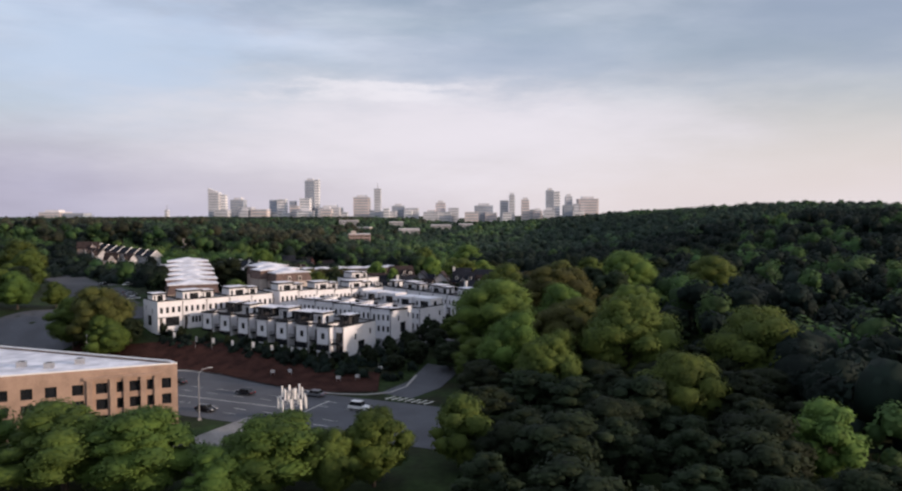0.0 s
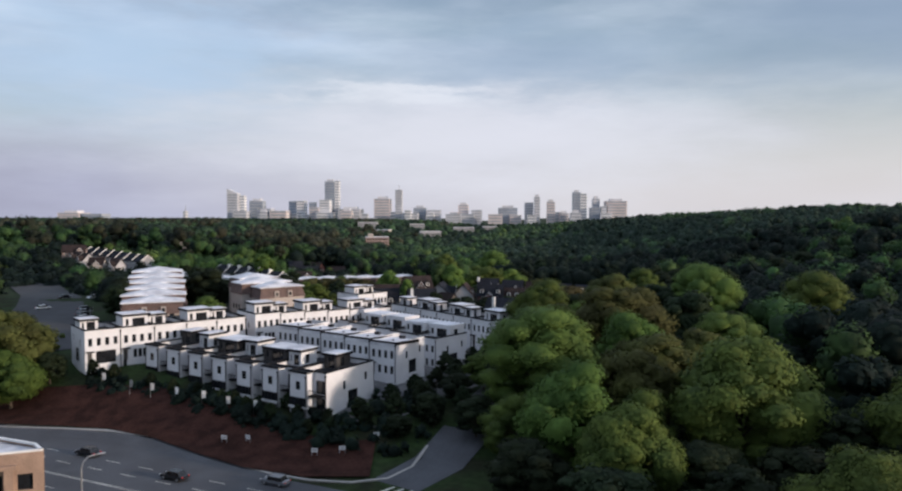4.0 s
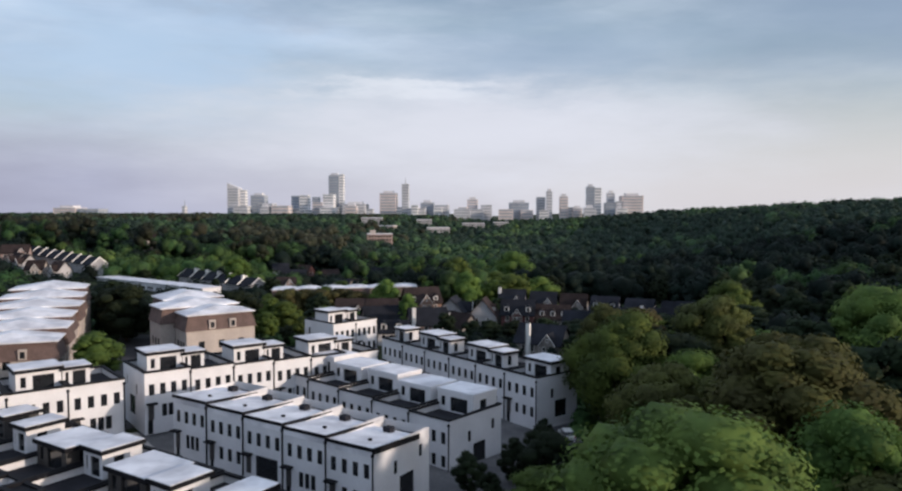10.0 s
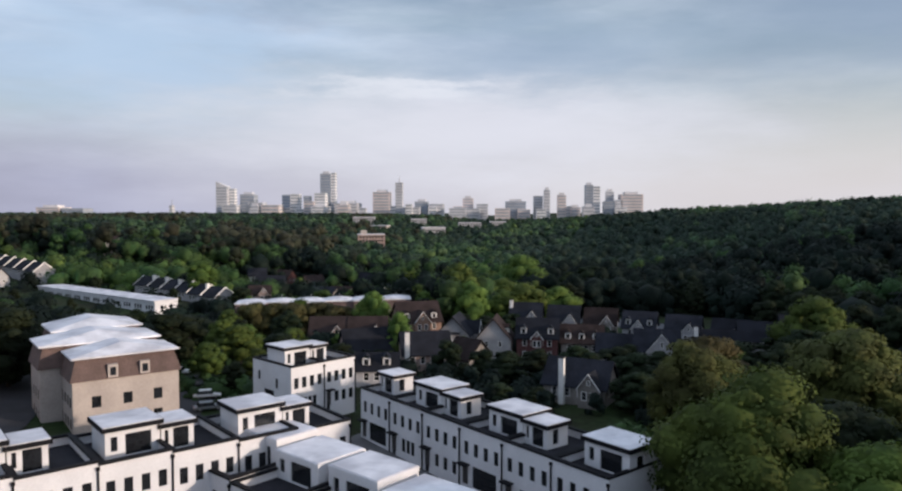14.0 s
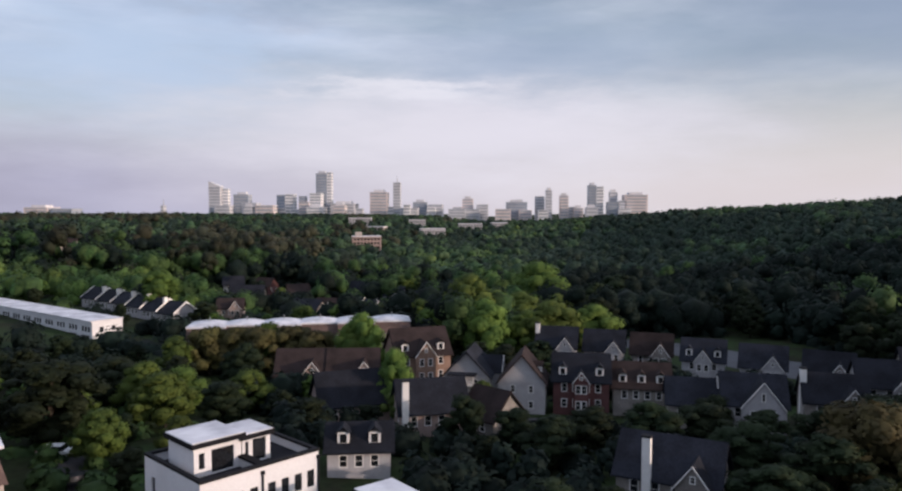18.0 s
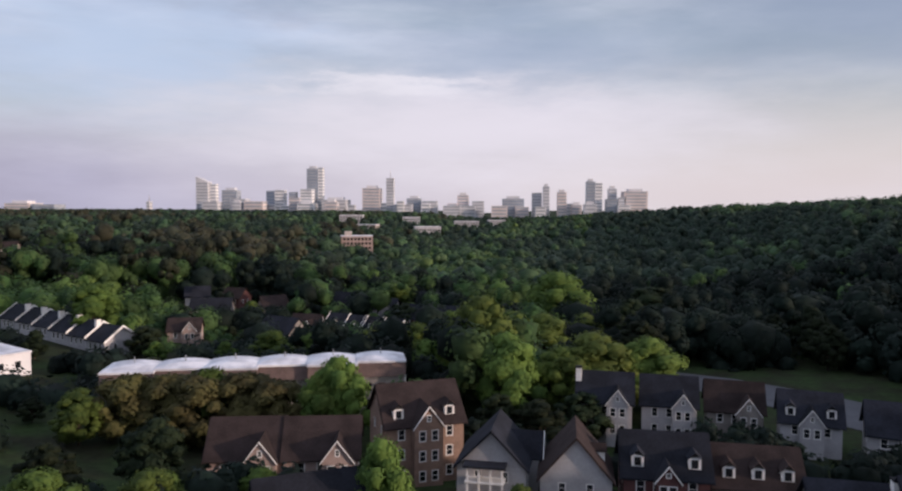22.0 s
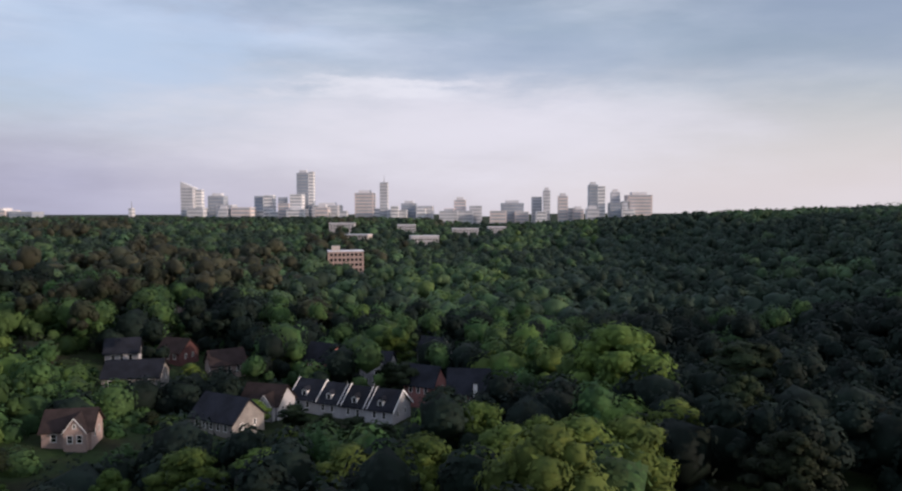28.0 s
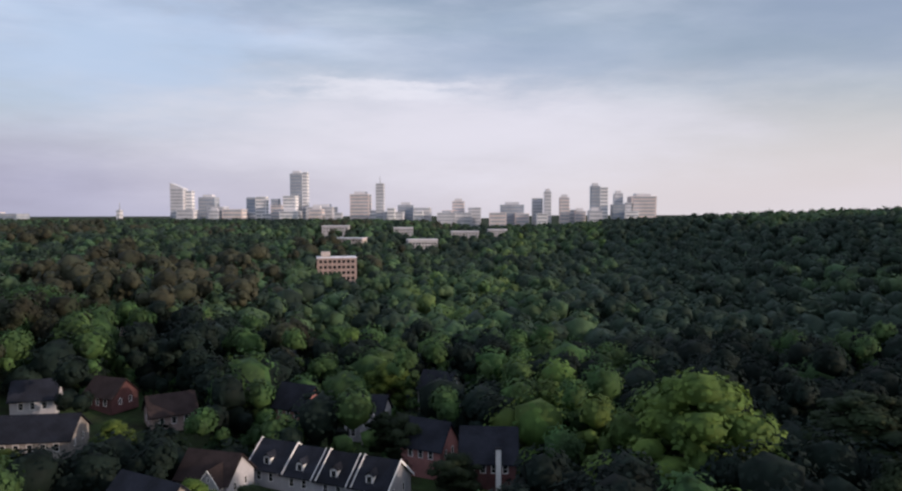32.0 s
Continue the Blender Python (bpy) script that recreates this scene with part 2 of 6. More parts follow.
def leaf_material(name, colour, dark, piece=0.25, island=0.14, hue=0.02, through=0.25, cell=0.0):
    """Leaves: each clump and each tree its own shade, a little light passing through."""
    m = material(name, colour, rough=0.75, scale=5.0, spread=0.10, fine=6.0, bump=0.0, island=island, piece=piece, tint=dark, spec=0.15)
    t = m.node_tree
    out = [n for n in t.nodes if n.type == "OUTPUT_MATERIAL"][0]
    bsdf = [n for n in t.nodes if n.type == "BSDF_PRINCIPLED"][0]
    hsv = [n for n in t.nodes if n.type == "HUE_SAT"][0]
    info = t.nodes.new("ShaderNodeObjectInfo")
    r = t.nodes.new("ShaderNodeMapRange")
    r.inputs["To Min"].default_value, r.inputs["To Max"].default_value = 0.5 - hue, 0.5 + hue
    t.links.new(info.outputs["Random"], r.inputs["Value"])
    t.links.new(r.outputs["Result"], hsv.inputs["Hue"])
    if cell:
        # each crown of a wood has a shade and a hue of its own
        geo = [n for n in t.nodes if n.type == "NEW_GEOMETRY"][0]
        flat = t.nodes.new("ShaderNodeVectorMath")
        flat.operation = "MULTIPLY"
        flat.inputs[1].default_value = (1, 1, 0)
        t.links.new(geo.outputs["Position"], flat.inputs[0])
        vor = t.nodes.new("ShaderNodeTexVoronoi")
        vor.inputs["Scale"].default_value = 1 / cell
        t.links.new(flat.outputs[0], vor.inputs["Vector"])
        sep = t.nodes.new("ShaderNodeSeparateColor")
        t.links.new(vor.outputs["Color"], sep.inputs[0])
        for k, lo, hi, slot in ((0, 0.68, 1.4, "Value"), (1, 0.478, 0.515, "Hue")):
            vary = t.nodes.new("ShaderNodeMapRange")
            vary.inputs["To Min"].default_value, vary.inputs["To Max"].default_value = lo, hi
            t.links.new(sep.outputs[k], vary.inputs["Value"])
            if slot == "Hue":
                t.links.new(vary.outputs["Result"], hsv.inputs["Hue"])
            else:
                mul = t.nodes.new("ShaderNodeMath")
                mul.operation = "MULTIPLY"
                t.links.new(hsv.inputs["Value"].links[0].from_socket, mul.inputs[0])
                t.links.new(vary.outputs["Result"], mul.inputs[1])
                t.links.new(mul.outputs[0], hsv.inputs["Value"])
    glow = t.nodes.new("ShaderNodeBsdfTranslucent")
    t.links.new(hsv.outputs["Color"], glow.inputs["Color"])
    mix = t.nodes.new("ShaderNodeMixShader")
    mix.inputs[0].default_value = through
    t.links.new(bsdf.outputs[0], mix.inputs[1])
    t.links.new(glow.outputs[0], mix.inputs[2])
    t.links.new(mix.outputs[0], out.inputs[0])
    return m


GRASS = material("grass", (0.024, 0.042, 0.014), 0.95, scale=9, spread=0.25, fine=8, tint=(0.020, 0.022, 0.012), spec=0.1)
ASPHALT = material("asphalt", (0.070, 0.073, 0.084), 0.85, scale=7, spread=0.14, fine=30, tint=(0.052, 0.053, 0.061))
CONCRETE = material("concrete", (0.36, 0.34, 0.32), 0.85, scale=4, spread=0.1, fine=20)
MARKING = material("road_paint", (0.62, 0.60, 0.54), 0.7, scale=2, spread=0.2)
MULCH = material("red_mulch", (0.050, 0.021, 0.016), 0.95, scale=3, spread=0.25, fine=20, bump=0.5, spec=0.1)
WHITE = material("white_painted_brick", (0.68, 0.67, 0.69), 0.75, scale=3.5, spread=0.05, fine=50, bump=0.1)
CREAM = material("cream_stucco", (0.44, 0.38, 0.345), 0.85, scale=3, spread=0.07, fine=30)
ROOF_WHITE = material("white_roof_membrane", (0.74, 0.73, 0.76), 0.65, scale=4, spread=0.07, fine=8, tint=(0.47, 0.465, 0.50))
ROOF_GREY = material("grey_roof_deck", (0.024, 0.024, 0.030), 0.9, scale=3, spread=0.18, spec=0.15)
TRIM_DARK = material("dark_bronze_trim", (0.010, 0.010, 0.013), 0.75, scale=2, spread=0.15, spec=0.15)
GLASS = material("window_glass", (0.018, 0.020, 0.024), 0.12, scale=2, spread=0.2, bump=0.0)
DOOR_DARK = material("dark_garage_door", (0.045, 0.042, 0.042), 0.5, scale=1.5, spread=0.15)
BRICK = material("tan_brick", (0.37, 0.25, 0.185), 0.85, scale=2.5, spread=0.12, fine=60)
BRICK_RED = material("red_brick", (0.115, 0.045, 0.044), 0.85, scale=2.5, spread=0.15, fine=60)
MANSARD = material("brown_mansard_shingle", (0.13, 0.085, 0.075), 0.85, scale=2, spread=0.15, fine=40)
SLATE = material("dark_shingle", (0.019, 0.021, 0.029), 0.9, scale=3, spread=0.2, fine=30, piece=0.25, spec=0.15)
METAL = material("galvanised_metal", (0.45, 0.45, 0.46), 0.45, metal=0.7, scale=1, spread=0.1)
BARK = material("bark", (0.06, 0.045, 0.032), 0.95, scale=1, spread=0.25, fine=40, bump=0.5)
LEAF = leaf_material("leaves_mid_green", (0.088, 0.130, 0.028), (0.046, 0.074, 0.018))
LEAF_BRIGHT = leaf_material("leaves_fresh_green", (0.112, 0.162, 0.036), (0.060, 0.098, 0.025))
# Dark copy of the leaves, with shade put into the colour
LEAF_DARK_SHADED = leaf_material("leaves_dark_green_shaded", (0.023, 0.034, 0.015), (0.010, 0.017, 0.008))
LEAF_RUST = leaf_material("leaves_rust", (0.088, 0.080, 0.030), (0.052, 0.045, 0.020))
LEAF_OLIVE = leaf_material("leaves_olive", (0.094, 0.104, 0.030), (0.056, 0.060, 0.020))
WOODS = leaf_material("far_leaves", (0.054, 0.106, 0.034), (0.029, 0.059, 0.023), piece=0.0, island=0.12, hue=0.0, cell=11.0)

# ---- building helpers ----
def box(bm, x0, x1, y0, y1, z0, z1):
    v = [bm.verts.new(p) for p in ((x0, y0, z0), (x1, y0, z0), (x1, y1, z0), (x0, y1, z0), (x0, y0, z1), (x1, y0, z1), (x1, y1, z1), (x0, y1, z1))]
    for f in ((3, 2, 1, 0), (4, 5, 6, 7), (0, 1, 5, 4), (1, 2, 6, 5), (2, 3, 7, 6), (3, 0, 4, 7)):
        bm.faces.new([v[i] for i in f])
    return v


def face(bm, *pts):
    return bm.faces.new([bm.verts.new(p) for p in pts])


def cyl(bm, x, y, z0, z1, r0, r1, n=8):
    a = [bm.verts.new((x + r0 * math.cos(i * math.tau / n), y + r0 * math.sin(i * math.tau / n), z0)) for i in range(n)]
    b = [bm.verts.new((x + r1 * math.cos(i * math.tau / n), y + r1 * math.sin(i * math.tau / n), z1)) for i in range(n)]
    for i in range(n):
        bm.faces.new((a[i], a[(i + 1) % n], b[(i + 1) % n], b[i]))
    bm.faces.new(b)
    bm.faces.new(a[::-1])


def tube(bm, p, q, r0, r1, n=6):
    """A tapered limb from p to q."""
    p, q = Vector(p), Vector(q)
    turn = (q - p).to_track_quat("Z", "Y").to_matrix()
    a = [bm.verts.new(p + turn @ Vector((r0 * math.cos(i * math.tau / n), r0 * math.sin(i * math.tau / n), 0))) for i in range(n)]
    b = [bm.verts.new(q + turn @ Vector((r1 * math.cos(i * math.tau / n), r1 * math.sin(i * math.tau / n), 0))) for i in range(n)]
    for i in range(n):
        bm.faces.new((a[i], a[(i + 1) % n], b[(i + 1) % n], b[i]))
    bm.faces.new(b)


def part(name, bm, mat, parent=None, label=""):
    """Links a bmesh (or a ready mesh) as one mesh object under a thing or a part."""
    if isinstance(bm, bmesh.types.BMesh):
        me = bpy.data.meshes.new(name)
        bm.to_mesh(me)
        bm.free()
        me.materials.append(mat)
    else:
        me = bm
    ob = new(name, me)
    if parent:
        ob.parent = parent
    if label:
        ob["label"] = label
    return ob


def boxes(name, mat, parent, *dims, label=""):
    bm = bmesh.new()
    for d in dims:
        box(bm, *d)
    return part(name, bm, mat, parent, label)


def thing(name, label, category, group="", kind=""):
    return tagged(new(name), label, category, group, kind)


def facade(w, h, holes, depth=0.22):
    """A wall panel in the plane y = 0, from x 0 to w and z 0 to h, facing -y, with openings (x0, x1, z0, z1) that have reveals."""
    bm = bmesh.new()
    xs = sorted({0.0, w, *[c for o in holes for c in o[:2]]})
    zs = sorted({0.0, h, *[c for o in holes for c in o[2:]]})
    for i in range(len(xs) - 1):
        for j in range(len(zs) - 1):
            cx, cz = (xs[i] + xs[i + 1]) / 2, (zs[j] + zs[j + 1]) / 2
            if not any(o[0] < cx < o[1] and o[2] < cz < o[3] for o in holes):
                face(bm, (xs[i], 0, zs[j]), (xs[i + 1], 0, zs[j]), (xs[i + 1], 0, zs[j + 1]), (xs[i], 0, zs[j + 1]))
    for x0, x1, z0, z1 in holes:
        face(bm, (x0, 0, z0), (x0, depth, z0), (x1, depth, z0), (x1, 0, z0))
        face(bm, (x0, 0, z1), (x1, 0, z1), (x1, depth, z1), (x0, depth, z1))
        face(bm, (x0, 0, z0), (x0, 0, z1), (x0, depth, z1), (x0, depth, z0))
        face(bm, (x1, 0, z0), (x1, depth, z0), (x1, depth, z1), (x1, 0, z1))
    face(bm, (0, depth + 0.05, 0), (0, depth + 0.05, h), (w, depth + 0.05, h), (w, depth + 0.05, 0))
    bmesh.ops.remove_doubles(bm, verts=bm.verts, dist=0.001)
    return bm


def smooth(a, b, v):
    s = np.clip((np.asarray(v, float) - a) / (b - a), 0, 1)
    return s * s * (3 - 2 * s)


def ground_z(x, y):
    """The height of the land."""
    x, y = np.asarray(x, float), np.asarray(y, float)
    plot = 4.6 + 0.055 * np.clip(-x, 0, 110)
    kerb = np.minimum((y - 167 + 0.384 * (x + 32)) * 0.93, (y - 166) * 0.8 - 0.25 * np.clip(x + 18, 0, 60))
    z = 0.9 + (plot - 0.9) * smooth(2, 27, kerb)
    z = z - (plot + 0.3) * smooth(312, 400, y) * (1 - 0.45 * smooth(50, 150, -x))
    z = z - 5.5 * smooth(430, 545, y) * (1 - 0.8 * smooth(70, 170, -x))
    left = smooth(110, 330, -x)
    z = z + 13 * (1 - 0.8 * left) * smooth(820, 1750, y) + 14 * left * smooth(300, 600, y)
    z = z + (33 * smooth(50, 310, x) * smooth(200, 560, y) + 6 * smooth(200, 450, x) * smooth(500, 800, y)) * (1 - 0.6 * smooth(1100, 1900, y))
    z = z + 7 * np.exp(-((x - 430) / 160) ** 2 - ((y - 930) / 180) ** 2)
    return z

# ---- the land, the road ----
def land():
    rx = np.concatenate([-np.geomspace(3600, 260, 26), np.linspace(-250, -135, 20), np.linspace(-132, 24, 66), np.linspace(28, 250, 37), np.geomspace(260, 3600, 26)])
    ry = np.concatenate([np.linspace(-400, 60, 16), np.linspace(70, 136, 12), np.linspace(139, 217, 34), np.linspace(221, 640, 71), np.geomspace(650, 4600, 40)])
    gx, gy = np.meshgrid(rx, ry)
    z = ground_z(gx, gy)
    verts = np.stack([gx, gy, z], -1).reshape(-1, 3)
    nx, ny = len(rx), len(ry)
    faces = [(j * nx + i, j * nx + i + 1, (j + 1) * nx + i + 1, (j + 1) * nx + i) for j in range(ny - 1) for i in range(nx - 1)]
    me = bpy.data.meshes.new("ground")
    me.from_pydata(verts.tolist(), [], faces)
    me.materials.append(GRASS)
    me.polygons.foreach_set("use_smooth", [True] * len(faces))
    return tagged(new("ground", me), "dark green grassy land rolling to the horizon", "ground", kind="structure")


land()


def ribbon(name, mat, line, width, lift, label, category="road", kind="structure", thick=0.0):
    """A strip of paving along a line of (x, y), lying on the land."""
    bm = bmesh.new()
    pts = [Vector(p) for p in line]
    rows = []
    for i, p in enumerate(pts):
        d = (pts[min(i + 1, len(pts) - 1)] - pts[max(i - 1, 0)]).normalized()
        n = Vector((-d.y, d.x))
        row = []
        for k in range(7):
            q = p + n * width * (k / 6 - 0.5)
            row.append(bm.verts.new((q.x, q.y, float(ground_z(q.x, q.y)) + lift)))
        rows.append(row)
    for a, b in zip(rows, rows[1:]):
        for k in range(6):
            bm.faces.new((a[k], a[k + 1], b[k + 1], b[k]))
    if thick:
        r = bmesh.ops.extrude_face_region(bm, geom=bm.faces[:])
        bmesh.ops.translate(bm, verts=[v for v in r["geom"] if isinstance(v, bmesh.types.BMVert)], vec=(0, 0, thick))
        bmesh.ops.recalc_face_normals(bm, faces=bm.faces)
    ob = part(name, bm, mat)
    return tagged(ob, label, category, kind=kind)




def along(x0, y0, yaw, a, b, step=4.0):
    n = max(2, int((b - a) / step))
    c, s = math.cos(radians(yaw)), math.sin(radians(yaw))
    return [(x0 + c * (a + (b - a) * i / n), y0 + s * (a + (b - a) * i / n)) for i in range(n + 1)]


ROAD_YAW = -21.0
# Darker asphalt copy; the apartment lane gets its building's shade through this colour
TARMAC = material("dark_tarmac", (0.034, 0.034, 0.040), 0.9, scale=5, spread=0.18, fine=30)
PAVING = material("worn_concrete_paving", (0.22, 0.21, 0.20), 0.9, scale=3, spread=0.16, fine=25)
ribbon("road", ASPHALT, along(-44, 159, ROAD_YAW, -260, 52, 6), 26, 0.06, "wide grey asphalt avenue with worn white lane lines")
ribbon("side_street", ASPHALT, [(-12, 166), (-6, 176), (-2, 188), (2, 202), (6, 220), (9, 240), (10, 258), (8, 275)], 9, 0.05, "narrow asphalt side street beside the trees")
ribbon("lane", TARMAC, [(-66, 236), (-56, 262), (-60, 285), (-62, 305), (-70, 318)], 7, 0.05, "asphalt lane behind the townhouses")
ribbon("apartment_lane", TARMAC, [(-80, 258), (-84, 280), (-94, 308), (-110, 336)], 11, 0.12, "dark asphalt lane, shade put into its colour, between the apartment buildings")
ribbon("lane_court", CONCRETE, along(-72, 219, 44, 4, 22), 9, 0.05, "concrete forecourt between the townhouse rows")
YARD = material("yard_asphalt", (0.115, 0.112, 0.115), 0.9, scale=4, spread=0.16, fine=25, tint=(0.075, 0.074, 0.08))
ribbon("yard", YARD, along(-44.5, 200.6, 61, 0, 92, 4), 62, 0.04, "grey asphalt yard and alleys between the townhouse rows")
ribbon("lane_alley", ASPHALT, along(-52, 222, -29, -2, 44), 8, 0.05, "asphalt alley between two townhouse rows")
ribbon("house_street", ASPHALT, [(-50, 352), (-25, 356), (0, 356), (25, 350), (60, 340)], 7, 0.05, "dim asphalt street before the houses")
ribbon("upper_street", ASPHALT, [(2, 466), (18, 464), (34, 452), (46, 438), (58, 420), (74, 404)], 20, 0.08, "broad grey asphalt street behind the houses")
ribbon("west_street", TARMAC, [(-97, 226), (-112, 240), (-128, 259), (-141, 280), (-153, 302), (-168, 326), (-184, 350), (-202, 374), (-226, 404), (-256, 440)], 21, 0.14, "grey asphalt street leading away past the apartments")
ribbon("apron", PAVING, along(-39, 142, 66, -16, 5), 8, 0.09, "pale concrete driveway apron beside the office")
# kerb and pavement on the far side of the avenue, swinging round the corner
KERB = [(-150, 213), (-120, 201), (-93, 191.6), (-80, 190.4), (-70.5, 188.6), (-60, 185.4), (-50, 180.4), (-44, 176.4), (-38.7, 173), (-32, 169.4), (-25.6, 167.3), (-19, 166.8), (-13.5, 168.8), (-10.2, 174), (-8.4, 182)]
ribbon("junction", ASPHALT, [(-119, 205), (-125, 213), (-131, 222), (-137, 231), (-141, 238)], 24, 0.1, "grey asphalt mouth of the street at the avenue")
ribbon("turn_lane", ASPHALT, [(-118, 194.5), (-104, 189.5), (-92, 186), (-80, 184), (-69, 181.4), (-59, 178), (-49, 173.4), (-41, 168.8), (-32, 164)], 12.4, 0.069, "widened asphalt turn lane of the avenue")
ribbon("kerb", CONCRETE, KERB, 0.5, 0.0, "pale concrete kerb curving along the avenue", "kerb", thick=0.2)
ribbon("pavement", PAVING, [(x + 0.7, y + 2.0) for x, y in KERB[:10]], 1.8, 0.02, "narrow concrete pavement along the planted bank", "pavement", thick=0.14)
ribbon("bank", MULCH, [(-112, 204), (-96, 199.5), (-80, 197.6), (-68, 195), (-56, 190), (-45, 183.4), (-35, 177.6), (-26, 174.6), (-17, 175.4)], 13, 0.34, "planted bank covered with dark red mulch", "bank")
for k, off in enumerate((-8.2, -4.6, 4.0, 7.6)):
    c, s = math.cos(radians(ROAD_YAW)), math.sin(radians(ROAD_YAW))
    for j in range(24):
        a = -150 + j * 7.5
        ob = ribbon("lane_line", MARKING, along(-44 - s * off + c * a, 159 + c * off + s * a, ROAD_YAW, 0, 3.2, 3), 0.16, 0.075, "worn white dashed lane line", "road marking")
for off in (-0.5, -0.15):
    ribbon("centre_line", MARKING, along(-44 - math.sin(radians(ROAD_YAW)) * off, 159 + math.cos(radians(ROAD_YAW)) * off, ROAD_YAW, -190, 12, 8), 0.13, 0.075, "worn centre line of the avenue", "road marking")
for j in range(7):
    ribbon("crosswalk_bar", MARKING, along(-14 + j * 1.5, 163 - j * 0.7, 50, 0, 3.2, 3), 0.5, 0.075, "worn white crosswalk bar", "road marking")
ribbon("stop_line", MARKING, along(-30, 152, 68, 0, 10), 0.3, 0.075, "worn white stop line", "road marking")

# ---- townhouses ----
def window(parent, x0, x1, z0, z1, y, name="window", bars=1, rim=None):
    """A dark window with its frame, set back in an opening of a wall that faces -y."""
    bm = bmesh.new()
    box(bm, x0, x1, y, y + 0.03, z0, z1)
    ob = part(name, bm, GLASS, parent)
    bm = bmesh.new()
    t = 0.13 if rim else 0.07
    for d in ((x0, x0 + t, z0, z1), (x1 - t, x1, z0, z1), (x0 + t, x1 - t, z0, z0 + t), (x0 + t, x1 - t, z1 - t, z1)):
        box(bm, d[0], d[1], y - 0.05, y - 0.003, d[2], d[3])
    for k in range(bars):
        zz = z0 + (z1 - z0) * (k + 1) / (bars + 1)
        box(bm, x0 + t, x1 - t, y - 0.04, y - 0.003, zz - 0.025, zz + 0.025)
    part("window_frame", bm, rim or TRIM_DARK, ob)
    return ob


def turned(ob, m):
    """Moves a part within its thing."""
    ob.matrix_basis = m
    return ob


